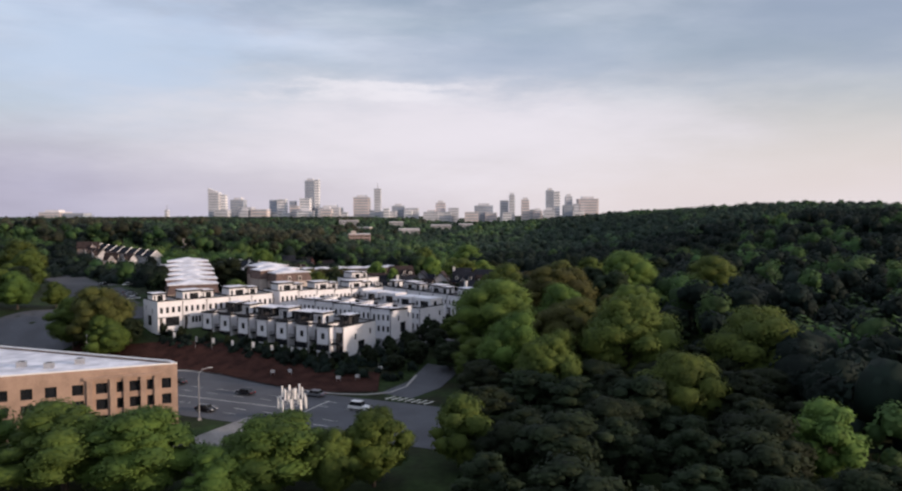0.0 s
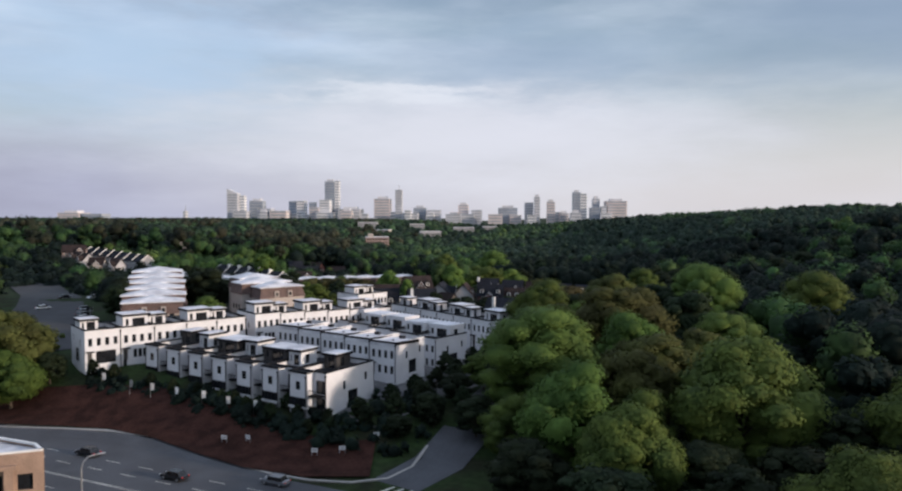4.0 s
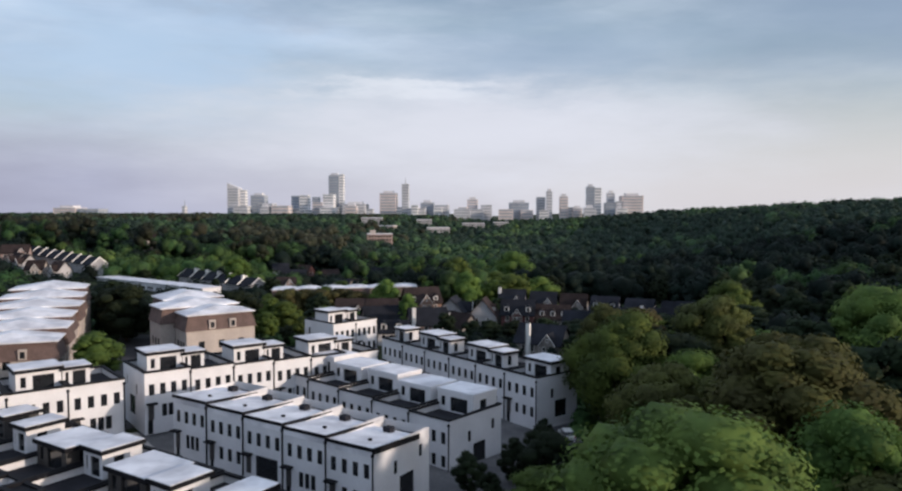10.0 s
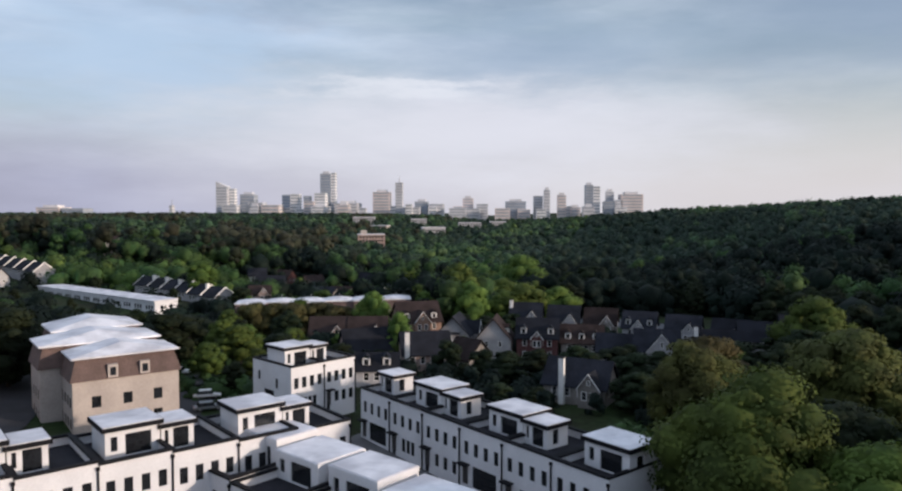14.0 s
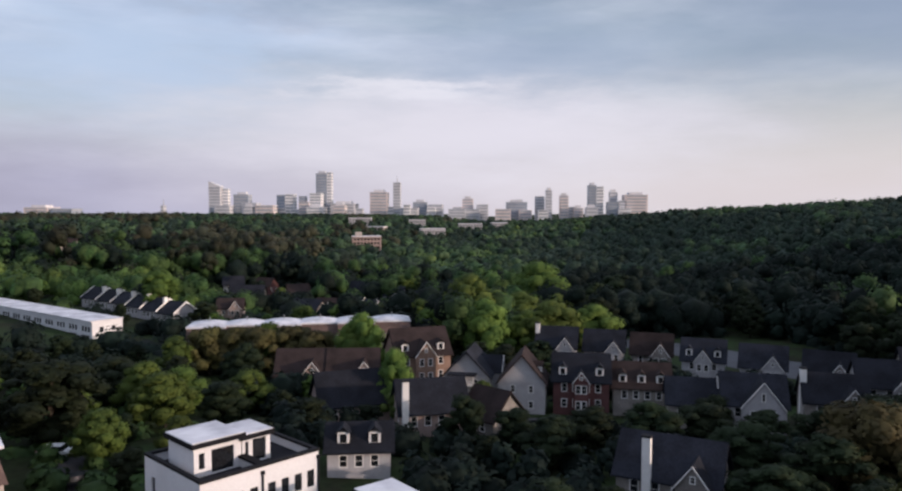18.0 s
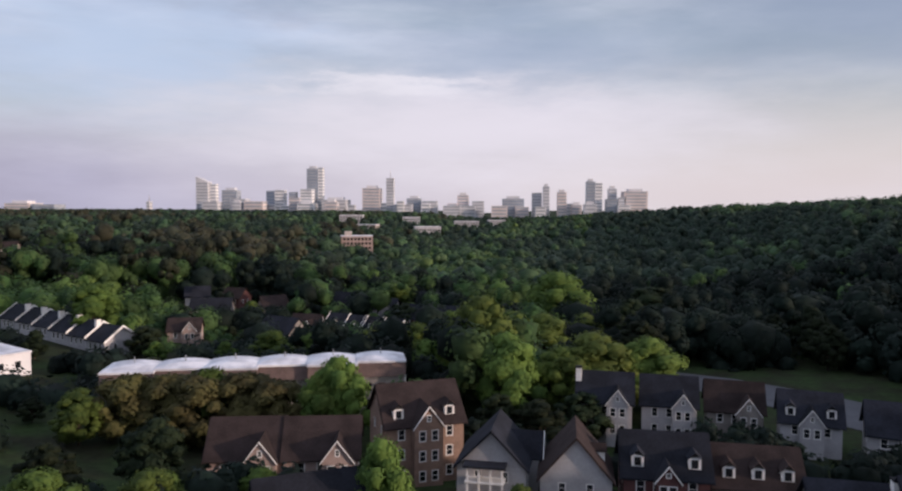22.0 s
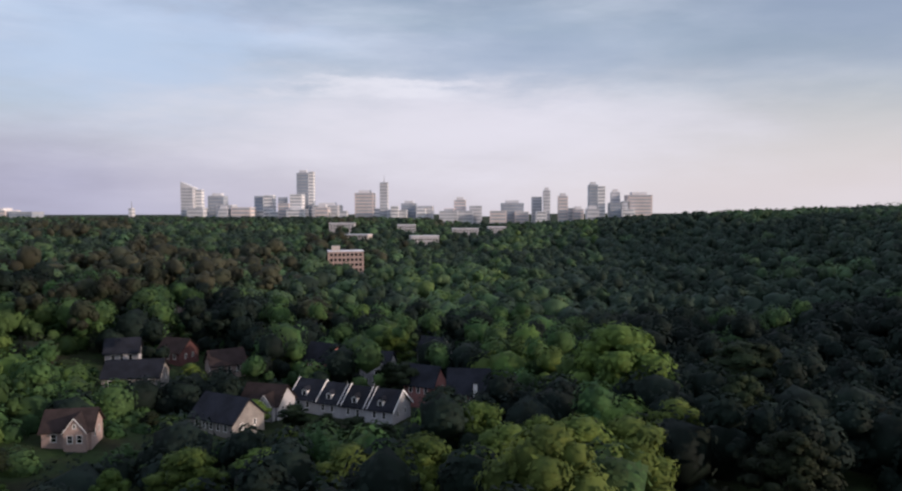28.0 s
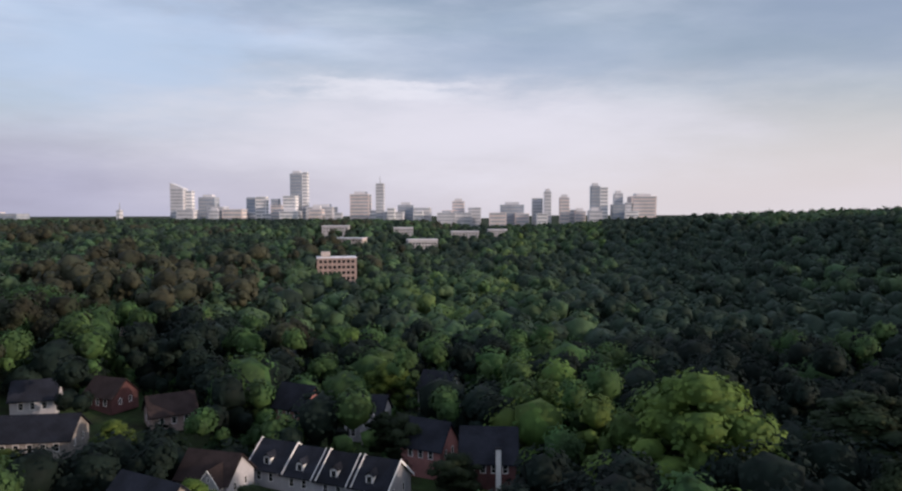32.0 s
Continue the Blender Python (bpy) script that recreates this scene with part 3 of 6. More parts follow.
def townhouse(style, w, d, h, seed, ends=""):
    """One unit of a terrace: front at y = 0 towards -y, x from 0 to w. ends: 'l', 'r' for sides with windows."""
    rng = random.Random(seed)
    label = {"flat": "white painted brick townhouse with sloping white roof and dark coping",
             "pent": "white painted brick townhouse with roof deck and set-back penthouse",
             "rear": "white townhouse with full-width white penthouse behind a dark deck",
             "bay": "white townhouse with projecting bays, dark balcony and roof pavilion"}[style]
    ob = thing("townhouse", label, "townhouse")
    zf = h - 3.1 - 0.7            # sill line of the upper storey
    holes = []
    if style == "bay":
        bw = w * 0.60
        holes = [(bw * 0.36, bw * 0.64, zf + 0.6, zf + 2.2)]
        bm = facade(bw, h, holes)
        turned(part("bay_wall", bm, WHITE, ob), pose(0, -2.2, 0))
        boxes("bay_side", WHITE, ob, (0, 0.25, -1.92, 0, 0, h), (bw - 0.25, bw, -1.92, 0, 0, h))
        for hx in holes:
            turned(window(ob, *hx, 0.16), pose(0, -2.2, 0))
        boxes("balcony_front", TRIM_DARK, ob, (0.12, bw - 0.12, -2.32, -2.205, zf - 2.4, zf - 0.8))
        boxes("porch_opening", DOOR_DARK, ob, (0.45, bw - 0.45, -2.25, -2.204, 0.15, zf - 3.0))
        boxes("bay_coping", TRIM_DARK, ob, (-0.16, bw + 0.16, -2.4, -1.8, h, h + 0.38), (-0.16, 0.45, -1.8, 0.1, h, h + 0.38), (bw - 0.45, bw + 0.16, -1.8, 0.1, h, h + 0.38))
        for cx in (0.12, bw - 0.12):
            bm = bmesh.new()
            cyl(bm, cx, -2.28, 0.2, h - 0.6, 0.08, 0.08, 6)
            box(bm, cx - 0.14, cx + 0.14, -2.42, -2.2, h - 0.75, h - 0.45)
            part("bay_downpipe", bm, TRIM_DARK, ob)
        boxes("balcony_window", GLASS, ob, *[(bw * k - 0.32, bw * k + 0.32, -2.35, -2.324, zf - 2.2, zf - 0.95) for k in (0.28, 0.5, 0.72)])
        boxes("sill_band", WHITE, ob, (0.06, bw - 0.06, -2.5, -2.21, zf - 2.75, zf - 2.44), label="white sill band under the balcony")
        boxes("bay_roof", TRIM_DARK, ob, (0.25, bw - 0.25, -1.92, 0, h - 0.12, h + 0.06))
        # dark balconies in the recess beside the bay, two storeys, added to darken it
        for zb in (zf - 3.3, zf - 0.35):
            boxes("recess_balcony", TRIM_DARK, ob, (bw + 0.02, w - 0.02, -1.7, -0.02, zb - 0.2, zb))
            boxes("recess_rail", TRIM_DARK, ob, (bw + 0.02, w - 0.02, -1.7, -1.63, zb + 0.95, zb + 1.05), *[(bw + 0.1 + i * (w - bw - 0.3) / 7, bw + 0.15 + i * (w - bw - 0.3) / 7, -1.69, -1.64, zb, zb + 0.95) for i in range(8)])
        boxes("pier", WHITE, ob, (bw * 0.47, bw * 0.53, -2.42, -2.26, 0.1, zf - 2.42))
        boxes("recess_garage", DOOR_DARK, ob, (bw + 0.3, w - 0.3, -0.08, -0.004, 0.1, 2.4))
        front = [(bw + 0.35, w - 0.35, zf - 0.3, zf + 2.3), (bw + 0.35, w - 0.35, zf - 3.5, zf - 1.0)]
    else:
        n = 4
        front = []
        for i in range(n):
            cx = w * (0.15 + 0.7 * i / (n - 1))
            front.append((cx - 0.42, cx + 0.42, zf + 0.35, zf + 2.05))
        kind = seed % 3
        if kind == 0:
            front.append((w * 0.30, w * 0.86, zf - 3.6, zf - 0.85))
        elif kind == 1:
            front += [(w * 0.36, w * 0.47, zf - 3.1, zf - 1.2), (w * 0.50, w * 0.61, zf - 3.1, zf - 1.2), (w * 0.64, w * 0.75, zf - 3.1, zf - 1.2)]
        else:
            front += [(w * (0.15 + 0.7 * i / 3) - 0.42, w * (0.15 + 0.7 * i / 3) + 0.42, zf - 3.0, zf - 1.3) for i in range(1, 4)]
        if h > 9.2 or kind != 0:
            front.append((w * 0.30, w * 0.86, 0.05, 2.35) if zf - 3.7 > 2.4 else (w * 0.06, w * 0.17, 0.05, 2.2))
    part("wall", facade(w, h, front), WHITE, ob)
    for f in front:
        if f[1] - f[0] > 2.5 and f[2] < 0.5:
            boxes("garage_door", DOOR_DARK, ob, *[(f[0], f[1], 0.12, 0.18, f[2] + k * (f[3] - f[2]) / 4 + 0.02, f[2] + (k + 1) * (f[3] - f[2]) / 4 - 0.02) for k in range(4)])
        else:
            window(ob, *f, 0.16, bars=2 if f[3] - f[2] > 2 else 1)
    sidehole = [(d * 0.34, d * 0.34 + 0.7, zf - 0.1, zf + 1.5), (d * 0.44, d * 0.44 + 2.9, zf - 3.6, zf - 0.6), (d * 0.80, d * 0.80 + 0.7, zf + 0.6, zf + 2.1)]
    for key, x, rz in (("l", 0, -90), ("r", w, 90)):
        hs = [(a if key == "r" else d - b, b if key == "r" else d - a, c, e) for a, b, c, e in sidehole] if key in ends else []
        m = pose(x, 0 if key == "r" else d, 0, 0, 0, rz)
        turned(part("side_wall", facade(d, h, hs), WHITE, ob), m)
        for o in hs:
            turned(window(ob, *o, 0.16), m)
    turned(part("back_wall", facade(w, h, [(w * k - 0.5, w * k + 0.5, zf + 0.3, zf + 2.0) for k in (0.25, 0.5, 0.75)]), WHITE, ob), pose(w, d, 0, 0, 0, 180))
    for k in (0.25, 0.5, 0.75):
        turned(window(ob, w * k - 0.5, w * k + 0.5, zf + 0.3, zf + 2.0, 0.16), pose(w, d, 0, 0, 0, 180))
    # roof and its coping
    if style == "flat":
        bm = bmesh.new()
        a, b = h + 0.25, h - 0.75
        v = box(bm, 0.15, w - 0.12, -0.1, d * 0.78, h - 0.8, h)
        for q in v[4:]:
            q.co.z = a if q.co.y < d / 2 else b + 0.35
        part("roof", bm, ROOF_WHITE, ob)
        bm = bmesh.new()
        box(bm, -0.05, w + 0.05, -0.2, -0.1, h - 0.1, h + 0.32)
        v = box(bm, w - 0.12, w + 0.1, -0.2, d * 0.8, h - 0.4, h + 0.3)
        for q in v:
            if q.co.y > 1:
                q.co.z -= 0.55
        part("coping", bm, TRIM_DARK, ob)
        boxes("roof_deck", ROOF_GREY, ob, (0.25, w - 0.25, d * 0.78, d - 0.25, h - 1.3, h - 1.05))
        boxes("roof_hatch", ROOF_GREY, ob, (w * 0.42, w * 0.57, d * 0.63, d * 0.72, h - 0.5, h + 0.35))
        boxes("roof_vent", TRIM_DARK, ob, (w * 0.6, w * 0.66, d * 0.22, d * 0.25, h - 0.3, h + 0.3))
    else:
        boxes("roof_deck", ROOF_GREY, ob, (0.25, w - 0.25, 0.27, d - 0.27, h - 1.1, h - 0.85))
        c = 0.42
        boxes("coping", TRIM_DARK, ob, (-0.04, w + 0.04, -0.14, c, h, h + 0.26), (-0.04, c, c, d - c, h, h + 0.26), (w - c, w + 0.04, c, d - c, h, h + 0.26), (-0.04, w + 0.04, d - c, d + 0.07, h, h + 0.26))
        # penthouse on the deck
        flip = seed % 2
        px0, px1 = (w * 0.22, w * 0.99) if flip else (w * 0.01, w * 0.5)
        py0, py1 = d * 0.34, d * (0.80 if flip else 0.70)
        if style == "rear":
            px0, px1, py0, py1 = 0.0, w * 0.9, d * (0.52 if flip else 0.46), d - 0.1
        if style == "bay":
            px0, px1, py0, py1 = [(0.05, 0.5, 0.5, 0.8), (0.1, 0.52, 0.42, 0.75), (0.08, 0.92, 0.36, 0.74), (0.05, 0.55, 0.46, 0.8), (0.06, 0.96, 0.34, 0.72), (0.05, 0.5, 0.34, 0.66)][seed]
            px0, px1, py0, py1 = px0 * w, px1 * w, py0 * d, py1 * d
        pw, pd, ph = px1 - px0, py1 - py0, 2.8 if flip else 2.5
        base = h - 0.85
        pavilion = style == "bay" and seed % 2 == 0
        skin = DOOR_DARK if pavilion else WHITE
        pent = part("penthouse", facade(pw, ph, [(pw * 0.36, pw * 0.84, 0.1, 2.3), (pw * 0.1, pw * 0.22, 0.7, 2.2)], 0.2), skin, ob)
        turned(pent, pose(px0, py0, base))
        turned(part("penthouse_side", facade(pd, ph, [(pd * 0.28, pd * 0.55, 0.4, 2.2)], 0.2), skin, pent), pose(pw, 0, 0, 0, 0, 90))
        turned(part("penthouse_side", facade(pd, ph, [], 0.2), skin, pent), pose(0, pd, 0, 0, 0, -90))
        turned(part("penthouse_back", facade(pw, ph, [(pw * 0.3, pw * 0.6, 0.4, 2.2)], 0.2), WHITE, pent), pose(pw, pd, 0, 0, 0, 180))
        boxes("penthouse_glass", GLASS, pent, (0.2, pw - 0.2, 0.17, 0.2, 0.1, 2.35), (pw - 0.2, pw - 0.17, 0.2, pd - 0.2, 0.4, 2.25), (0.2, pw - 0.2, pd - 0.2, pd - 0.17, 0.4, 2.25))
        o = 0.34 if style != "rear" else 0.06
        boxes("fascia", TRIM_DARK if style != "rear" else WHITE, pent, (-o, pw + o, -o, pd + o, ph, ph + 0.46))
        boxes("penthouse_roof", ROOF_WHITE, pent, (-o + 0.12, pw + o - 0.12, -o + 0.12, pd + o - 0.12, ph + 0.464, ph + 0.54))
        boxes("deck_rail", TRIM_DARK, ob, (0.3, px0 - 0.3 if px0 > 1 else 3.4, 0.5, 0.56, base + 0.75, base + 0.85), (0.3, 0.36, 0.5, 0.56, base, base + 0.85))
    # downpipe at the joint and entrance canopy
    bm = bmesh.new()
    cyl(bm, w - 0.08, -0.12, 0.2, h - 0.6, 0.1, 0.1, 6)
    box(bm, w - 0.24, w + 0.08, -0.24, 0.0, h - 0.75, h - 0.4)
    part("downpipe", bm, TRIM_DARK, ob)
    if style != "bay":
        boxes("door_canopy", TRIM_DARK, ob, (w * 0.03, w * 0.24, -0.9, -0.003, zf - 0.95, zf - 0.75))
        boxes("front_door", DOOR_DARK, ob, (w * 0.07, w * 0.19, -0.06, -0.003, max(zf - 3.4, 0.1), zf - 1.15))
    return ob


PROTO = {}


def terrace(group, x, y, yaw, n, w, d, h, z0, dz, style, shift=0, swap=()):
    """A row of units from (x, y), the front's left end, on; each a step dz higher or lower."""
    c, s = math.cos(radians(yaw)), math.sin(radians(yaw))
    for i in range(n):
        st = dict(swap).get(i, style)
        ends = ("l" if i == 0 else "") + ("r" if i == n - 1 else "")
        key = (st, w, d, h, (i + shift) % 6, ends)
        m = pose(x + c * w * i, y + s * w * i, z0 + dz * i, 0, 0, yaw)
        if key in PROTO:
            ob = copy_thing(PROTO[key], m)
        else:
            ob = PROTO[key] = townhouse(st, w, d, h, (i + shift) % 6, ends)
            ob.matrix_basis = m
        ob["group"] = group


terrace("front row of townhouses", -72.6, 213.3, -29, 7, 7.3, 14, 9.2, 4.6, -0.12, "bay")
terrace("middle row of townhouses", -49.6, 229.3, -29, 5, 7.2, 11, 9.2, 6.6, -0.28, "flat", 1)
terrace("back row of townhouses", -42.5, 255.5, -37, 5, 7.9, 12, 8.4, 5.2, -0.32, "rear", 1)
terrace("eastern row of townhouses", -29.9, 288.4, -47.5, 6, 7.93, 10, 9.2, 4.6, -0.04, "pent", 0)
terrace("long row of townhouses", -57.2, 236.0, 43.5, 6, 7.0, 11, 9.4, 7.9, -0.3, "pent", 1)
terrace("western row of townhouses", -85.0, 207.0, 44.5, 5, 7.4, 11, 9.4, 8.0, -0.05, "pent", 0)
terrace("short row of townhouses", -40.9, 289.0, 50, 2, 6.3, 11, 9.4, 7.2, 0.0, "pent", 1)

# ---- apartments, office, houses ----
SIDING = material("white_siding", (0.38, 0.37, 0.385), 0.8, scale=2.5, spread=0.07, fine=30, piece=0.12)
STONE = material("pale_stone", (0.25, 0.225, 0.21), 0.85, scale=1.6, spread=0.14, fine=40, piece=0.12)
PINK = material("pinkish_stucco", (0.34, 0.25, 0.225), 0.85, scale=2, spread=0.1, fine=30)
PINK_BRICK = material("pinkish_red_brick", (0.30, 0.13, 0.12), 0.85, scale=2, spread=0.12, fine=50)
TAWNY = material("tawny_brick", (0.26, 0.165, 0.125), 0.85, scale=2, spread=0.14, fine=50)
ROOF_BROWN = material("brown_shingle", (0.037, 0.026, 0.025), 0.9, scale=2.5, spread=0.18, fine=40, piece=0.2, spec=0.15)
WHITE_TRIM = material("white_trim", (0.78, 0.76, 0.74), 0.6, scale=2, spread=0.04)


def opening_grid(w, cols, rows, ww, wh, sill, floor, margin=1.0):
    return [(margin + (w - 2 * margin) * (i + 0.5) / cols - ww / 2, margin + (w - 2 * margin) * (i + 0.5) / cols + ww / 2, sill + j * floor, sill + j * floor + wh) for i in range(cols) for j in range(rows)]


def walled(ob, name, w, d, h, mat, grids, z=0.0, rim=None):
    """Four walls with windows: grids for front, right, back and left as (columns, rows, width, height, sill, floor)."""
    for length, m, g in ((w, pose(0, 0, z), grids[0]), (d, pose(w, 0, z, 0, 0, 90), grids[1]), (w, pose(w, d, z, 0, 0, 180), grids[2]), (d, pose(0, d, z, 0, 0, -90), grids[3])):
        holes = opening_grid(length, *g) if g else []
        turned(part(name, facade(length, h, holes), mat, ob), m)
        for o in holes:
            turned(window(ob, *o, 0.14 if rim is None else 0.06, rim=rim), m)


def mansard(x, y, z, yaw, w, sections, base):
    """A block of flats in stepped sections, each with a brown mansard and a low white roof. sections: (shift, width, depth, eaves)."""
    ob = thing("apartment_building", "cream apartment building with brown mansard and stepped white roofs", "apartment building")
    ob.matrix_basis = pose(x, y, base, 0, 0, yaw)
    y0 = 0.0
    for sx, sw, sd, top in sections:
        h = top - base
        hw = h - 3.2
        sec = part("section_floor", facade(sw, 0.3, []), CREAM, ob)
        turned(sec, pose(sx, y0, 0))
        for length, m, g in ((sw, pose(sx, y0, 0), (3, 2, 1.3, 1.7, 1.4, 3.2)), (sd, pose(sx + sw, y0, 0, 0, 0, 90), (3, 2, 1.2, 1.6, 1.4, 3.2)), (sd, pose(sx, y0 + sd, 0, 0, 0, -90), (3, 2, 1.2, 1.6, 1.4, 3.2))):
            holes = opening_grid(length, *g)
            turned(part("wall", facade(length, hw, holes), CREAM, ob), m)
            for o in holes:
                turned(window(ob, *o, 0.14), m)
        bm = bmesh.new()
        v = box(bm, sx - 0.35, sx + sw + 0.35, y0 - 0.35, y0 + sd + 0.02, hw, h)
        for q in v[4:]:
            q.co.x += 0.9 if q.co.x < sx + sw / 2 else -0.9
            q.co.y += 0.9 if q.co.y < y0 + sd / 2 else 0
        part("mansard", bm, MANSARD, ob)
        bm = bmesh.new()
        v = box(bm, sx - 0.1, sx + sw + 0.1, y0 - 0.1, y0 + sd + 0.05, h, h + 0.25)
        apex = [bm.verts.new((sx + sw * 0.5, y0 + sd * 0.45, h + 1.5)), bm.verts.new((sx + sw * 0.5, y0 + sd + 0.05, h + 1.5))]
        for f in [f for f in bm.faces if all(q.co.z > h + 0.1 for q in f.verts)]:
            bm.faces.remove(f)
        a, b, c, d2 = v[4:]
        bm.faces.new((a, b, apex[0]))
        bm.faces.new((b, c, apex[1], apex[0]))
        bm.faces.new((d2, a, apex[0], apex[1]))
        bm.faces.new((c, d2, apex[1]))
        part("roof", bm, ROOF_WHITE, ob)
        for k in (0.36, 0.66):
            dm = boxes("dormer", CREAM, ob, (sx + sw * k - 0.7, sx + sw * k + 0.7, y0 - 0.5, y0 + 0.5, hw + 0.2, hw + 2.1))
            boxes("dormer_window", GLASS, dm, (sx + sw * k - 0.4, sx + sw * k + 0.4, y0 - 0.53, y0 - 0.503, hw + 0.5, hw + 1.7))
        y0 += sd
    return ob


mansard(-70.2, 279.5, 0, 41, 15, [(0, 15, 8, 19.3), (-3, 17.5, 9, 20.2), (0, 14, 10, 21.0)], 7.4)
mansard(-101.5, 253, 0, 24, 17, [(0, 17, 8.5, 17.4), (-0.6, 18, 8.5, 18.6), (0, 17, 8.5, 19.7), (-0.6, 18, 8.5, 20.8), (0, 17, 8.5, 21.9), (0.6, 16, 8.5, 23.0)], 8.0)


def office():
    """The three-storey brick office: a long front with deep windows, set at a slant to its back."""
    ob = thing("office_building", "three-storey tan brick office with flat white roof", "office building")
    fx, fy = -110.0, 118.0
    yaw = math.degrees(math.atan2(143.0 - fy, -53.0 - fx))
    w = math.hypot(143.0 - fy, -53.0 - fx)
    ob.matrix_basis = pose(fx, fy, 0.7, 0, 0, yaw)
    h = 12.4
    holes = []
    for cx, ww in ((4, 2.0), (8, 2.0), (12, 2.0), (16, 2.0), (20, 2.0), (24, 2.0), (28, 2.0), (32, 2.0), (36, 2.0), (40, 2.0), (44.5, 2.0), (48.6, 2.0), (51.8, 1.15), (54.5, 2.1), (57.2, 1.15), (60.2, 1.75)):
        holes += [(cx - ww / 2, cx + ww / 2, z, z + 2.05) for z in (1.5, 4.6, 7.7)]
    part("front_wall", facade(w, h, holes, 0.5), BRICK, ob)
    for o in holes:
        window(ob, *o, 0.4)
    for cx in (46.6, 50.6, 53.0, 56.0, 58.5):
        boxes("pilaster", BRICK, ob, (cx - 0.5, cx + 0.5, -0.45, -0.004, 0, h - 1.9))
    boxes("cornice", BRICK, ob, (45.6, 59.4, -0.6, -0.004, h - 1.9, h - 1.35), label="projecting tan brick cornice")
    back = Matrix.Rotation(radians(-yaw), 3, "Z") @ Vector((-116 - fx, 166 - fy, 0))
    bm = bmesh.new()
    a, b = (0, 0.56), (w, 0.56)
    c, d = (w - 1.2, 3.0), (back.x, back.y)
    for p, q in ((b, c), (c, d), (d, a)):
        face(bm, (*p, 0), (*q, 0), (*q, h), (*p, h))
    part("wall", bm, BRICK, ob)
    bm = bmesh.new()
    face(bm, (*a, h - 0.4), (*b, h - 0.4), (*c, h - 0.4), (*d, h - 0.4))
    part("roof", bm, ROOF_WHITE, ob)
    bm = bmesh.new()
    ring = [Vector((*p, 0)) for p in ((0, 0), (w, 0), c, d)]
    for p, q in zip(ring, ring[1:] + ring[:1]):
        n = (q - p).normalized()
        m = Vector((-n.y, n.x, 0)) * 0.35
        v = [bm.verts.new(t + Vector((0, 0, z))) for t in (p, q, q + m, p + m) for z in (h, h + 0.25)]
        for f in ((0, 2, 3, 1), (2, 4, 5, 3), (4, 6, 7, 5), (6, 0, 1, 7), (1, 3, 5, 7)):
            bm.faces.new([v[i] for i in f])
    part("parapet", bm, WHITE_TRIM, ob)
    for k in range(7):
        u, v2 = 12 + k * 5.2, 7 + (k * 37 % 5) * 1.1
        bx = boxes("roof_unit", METAL, ob, (u, u + 1.8, v2, v2 + 1.3, h - 0.4, h + 0.7))
        boxes("fan_grille", TRIM_DARK, bx, (u + 0.4, u + 1.4, v2 + 0.2, v2 + 1.1, h + 0.703, h + 0.75))
    return ob


office()


def gable_roof(bm, x0, x1, y0, y1, z, rise, along_x=True, over=0.45, thick=0.22):
    """Two slopes of a gable roof with thickness."""
    if along_x:
        m = (y0 + y1) / 2
        k = rise / (m - y0)
        for sgn, e in ((1, y0 - over), (-1, y1 + over)):
            ze = z - k * over
            p = [(x0 - over, e, ze), (x1 + over, e, ze), (x1 + over, m, z + rise), (x0 - over, m, z + rise)]
            q = [(a, b, c + thick) for a, b, c in p]
            vs = [bm.verts.new(t) for t in p + q]
            for f in ((0, 1, 2, 3), (4, 5, 6, 7), (0, 1, 5, 4), (1, 2, 6, 5), (3, 0, 4, 7), (2, 3, 7, 6)):
                bm.faces.new([vs[i] for i in f])
    else:
        m = (x0 + x1) / 2
        k = rise / (m - x0)
        for e in (x0 - over, x1 + over):
            ze = z - k * over
            p = [(e, y0 - over, ze), (e, y1 + over, ze), (m, y1 + over, z + rise), (m, y0 - over, z + rise)]
            q = [(a, b, c + thick) for a, b, c in p]
            vs = [bm.verts.new(t) for t in p + q]
            for f in ((0, 1, 2, 3), (4, 5, 6, 7), (0, 1, 5, 4), (1, 2, 6, 5), (3, 0, 4, 7), (2, 3, 7, 6)):
                bm.faces.new([vs[i] for i in f])
    bmesh.ops.recalc_face_normals(bm, faces=bm.faces)


def gable_end(bm, x, y0, y1, z, rise, t=0.25):
    m = (y0 + y1) / 2
    a = [bm.verts.new((x, *p)) for p in ((y0, z), (y1, z), (m, z + rise))]
    b = [bm.verts.new((x + t, *p)) for p in ((y0, z), (y1, z), (m, z + rise))]
    bm.faces.new(a), bm.faces.new(b[::-1])
    for i in range(3):
        bm.faces.new((a[i], a[(i + 1) % 3], b[(i + 1) % 3], b[i]))


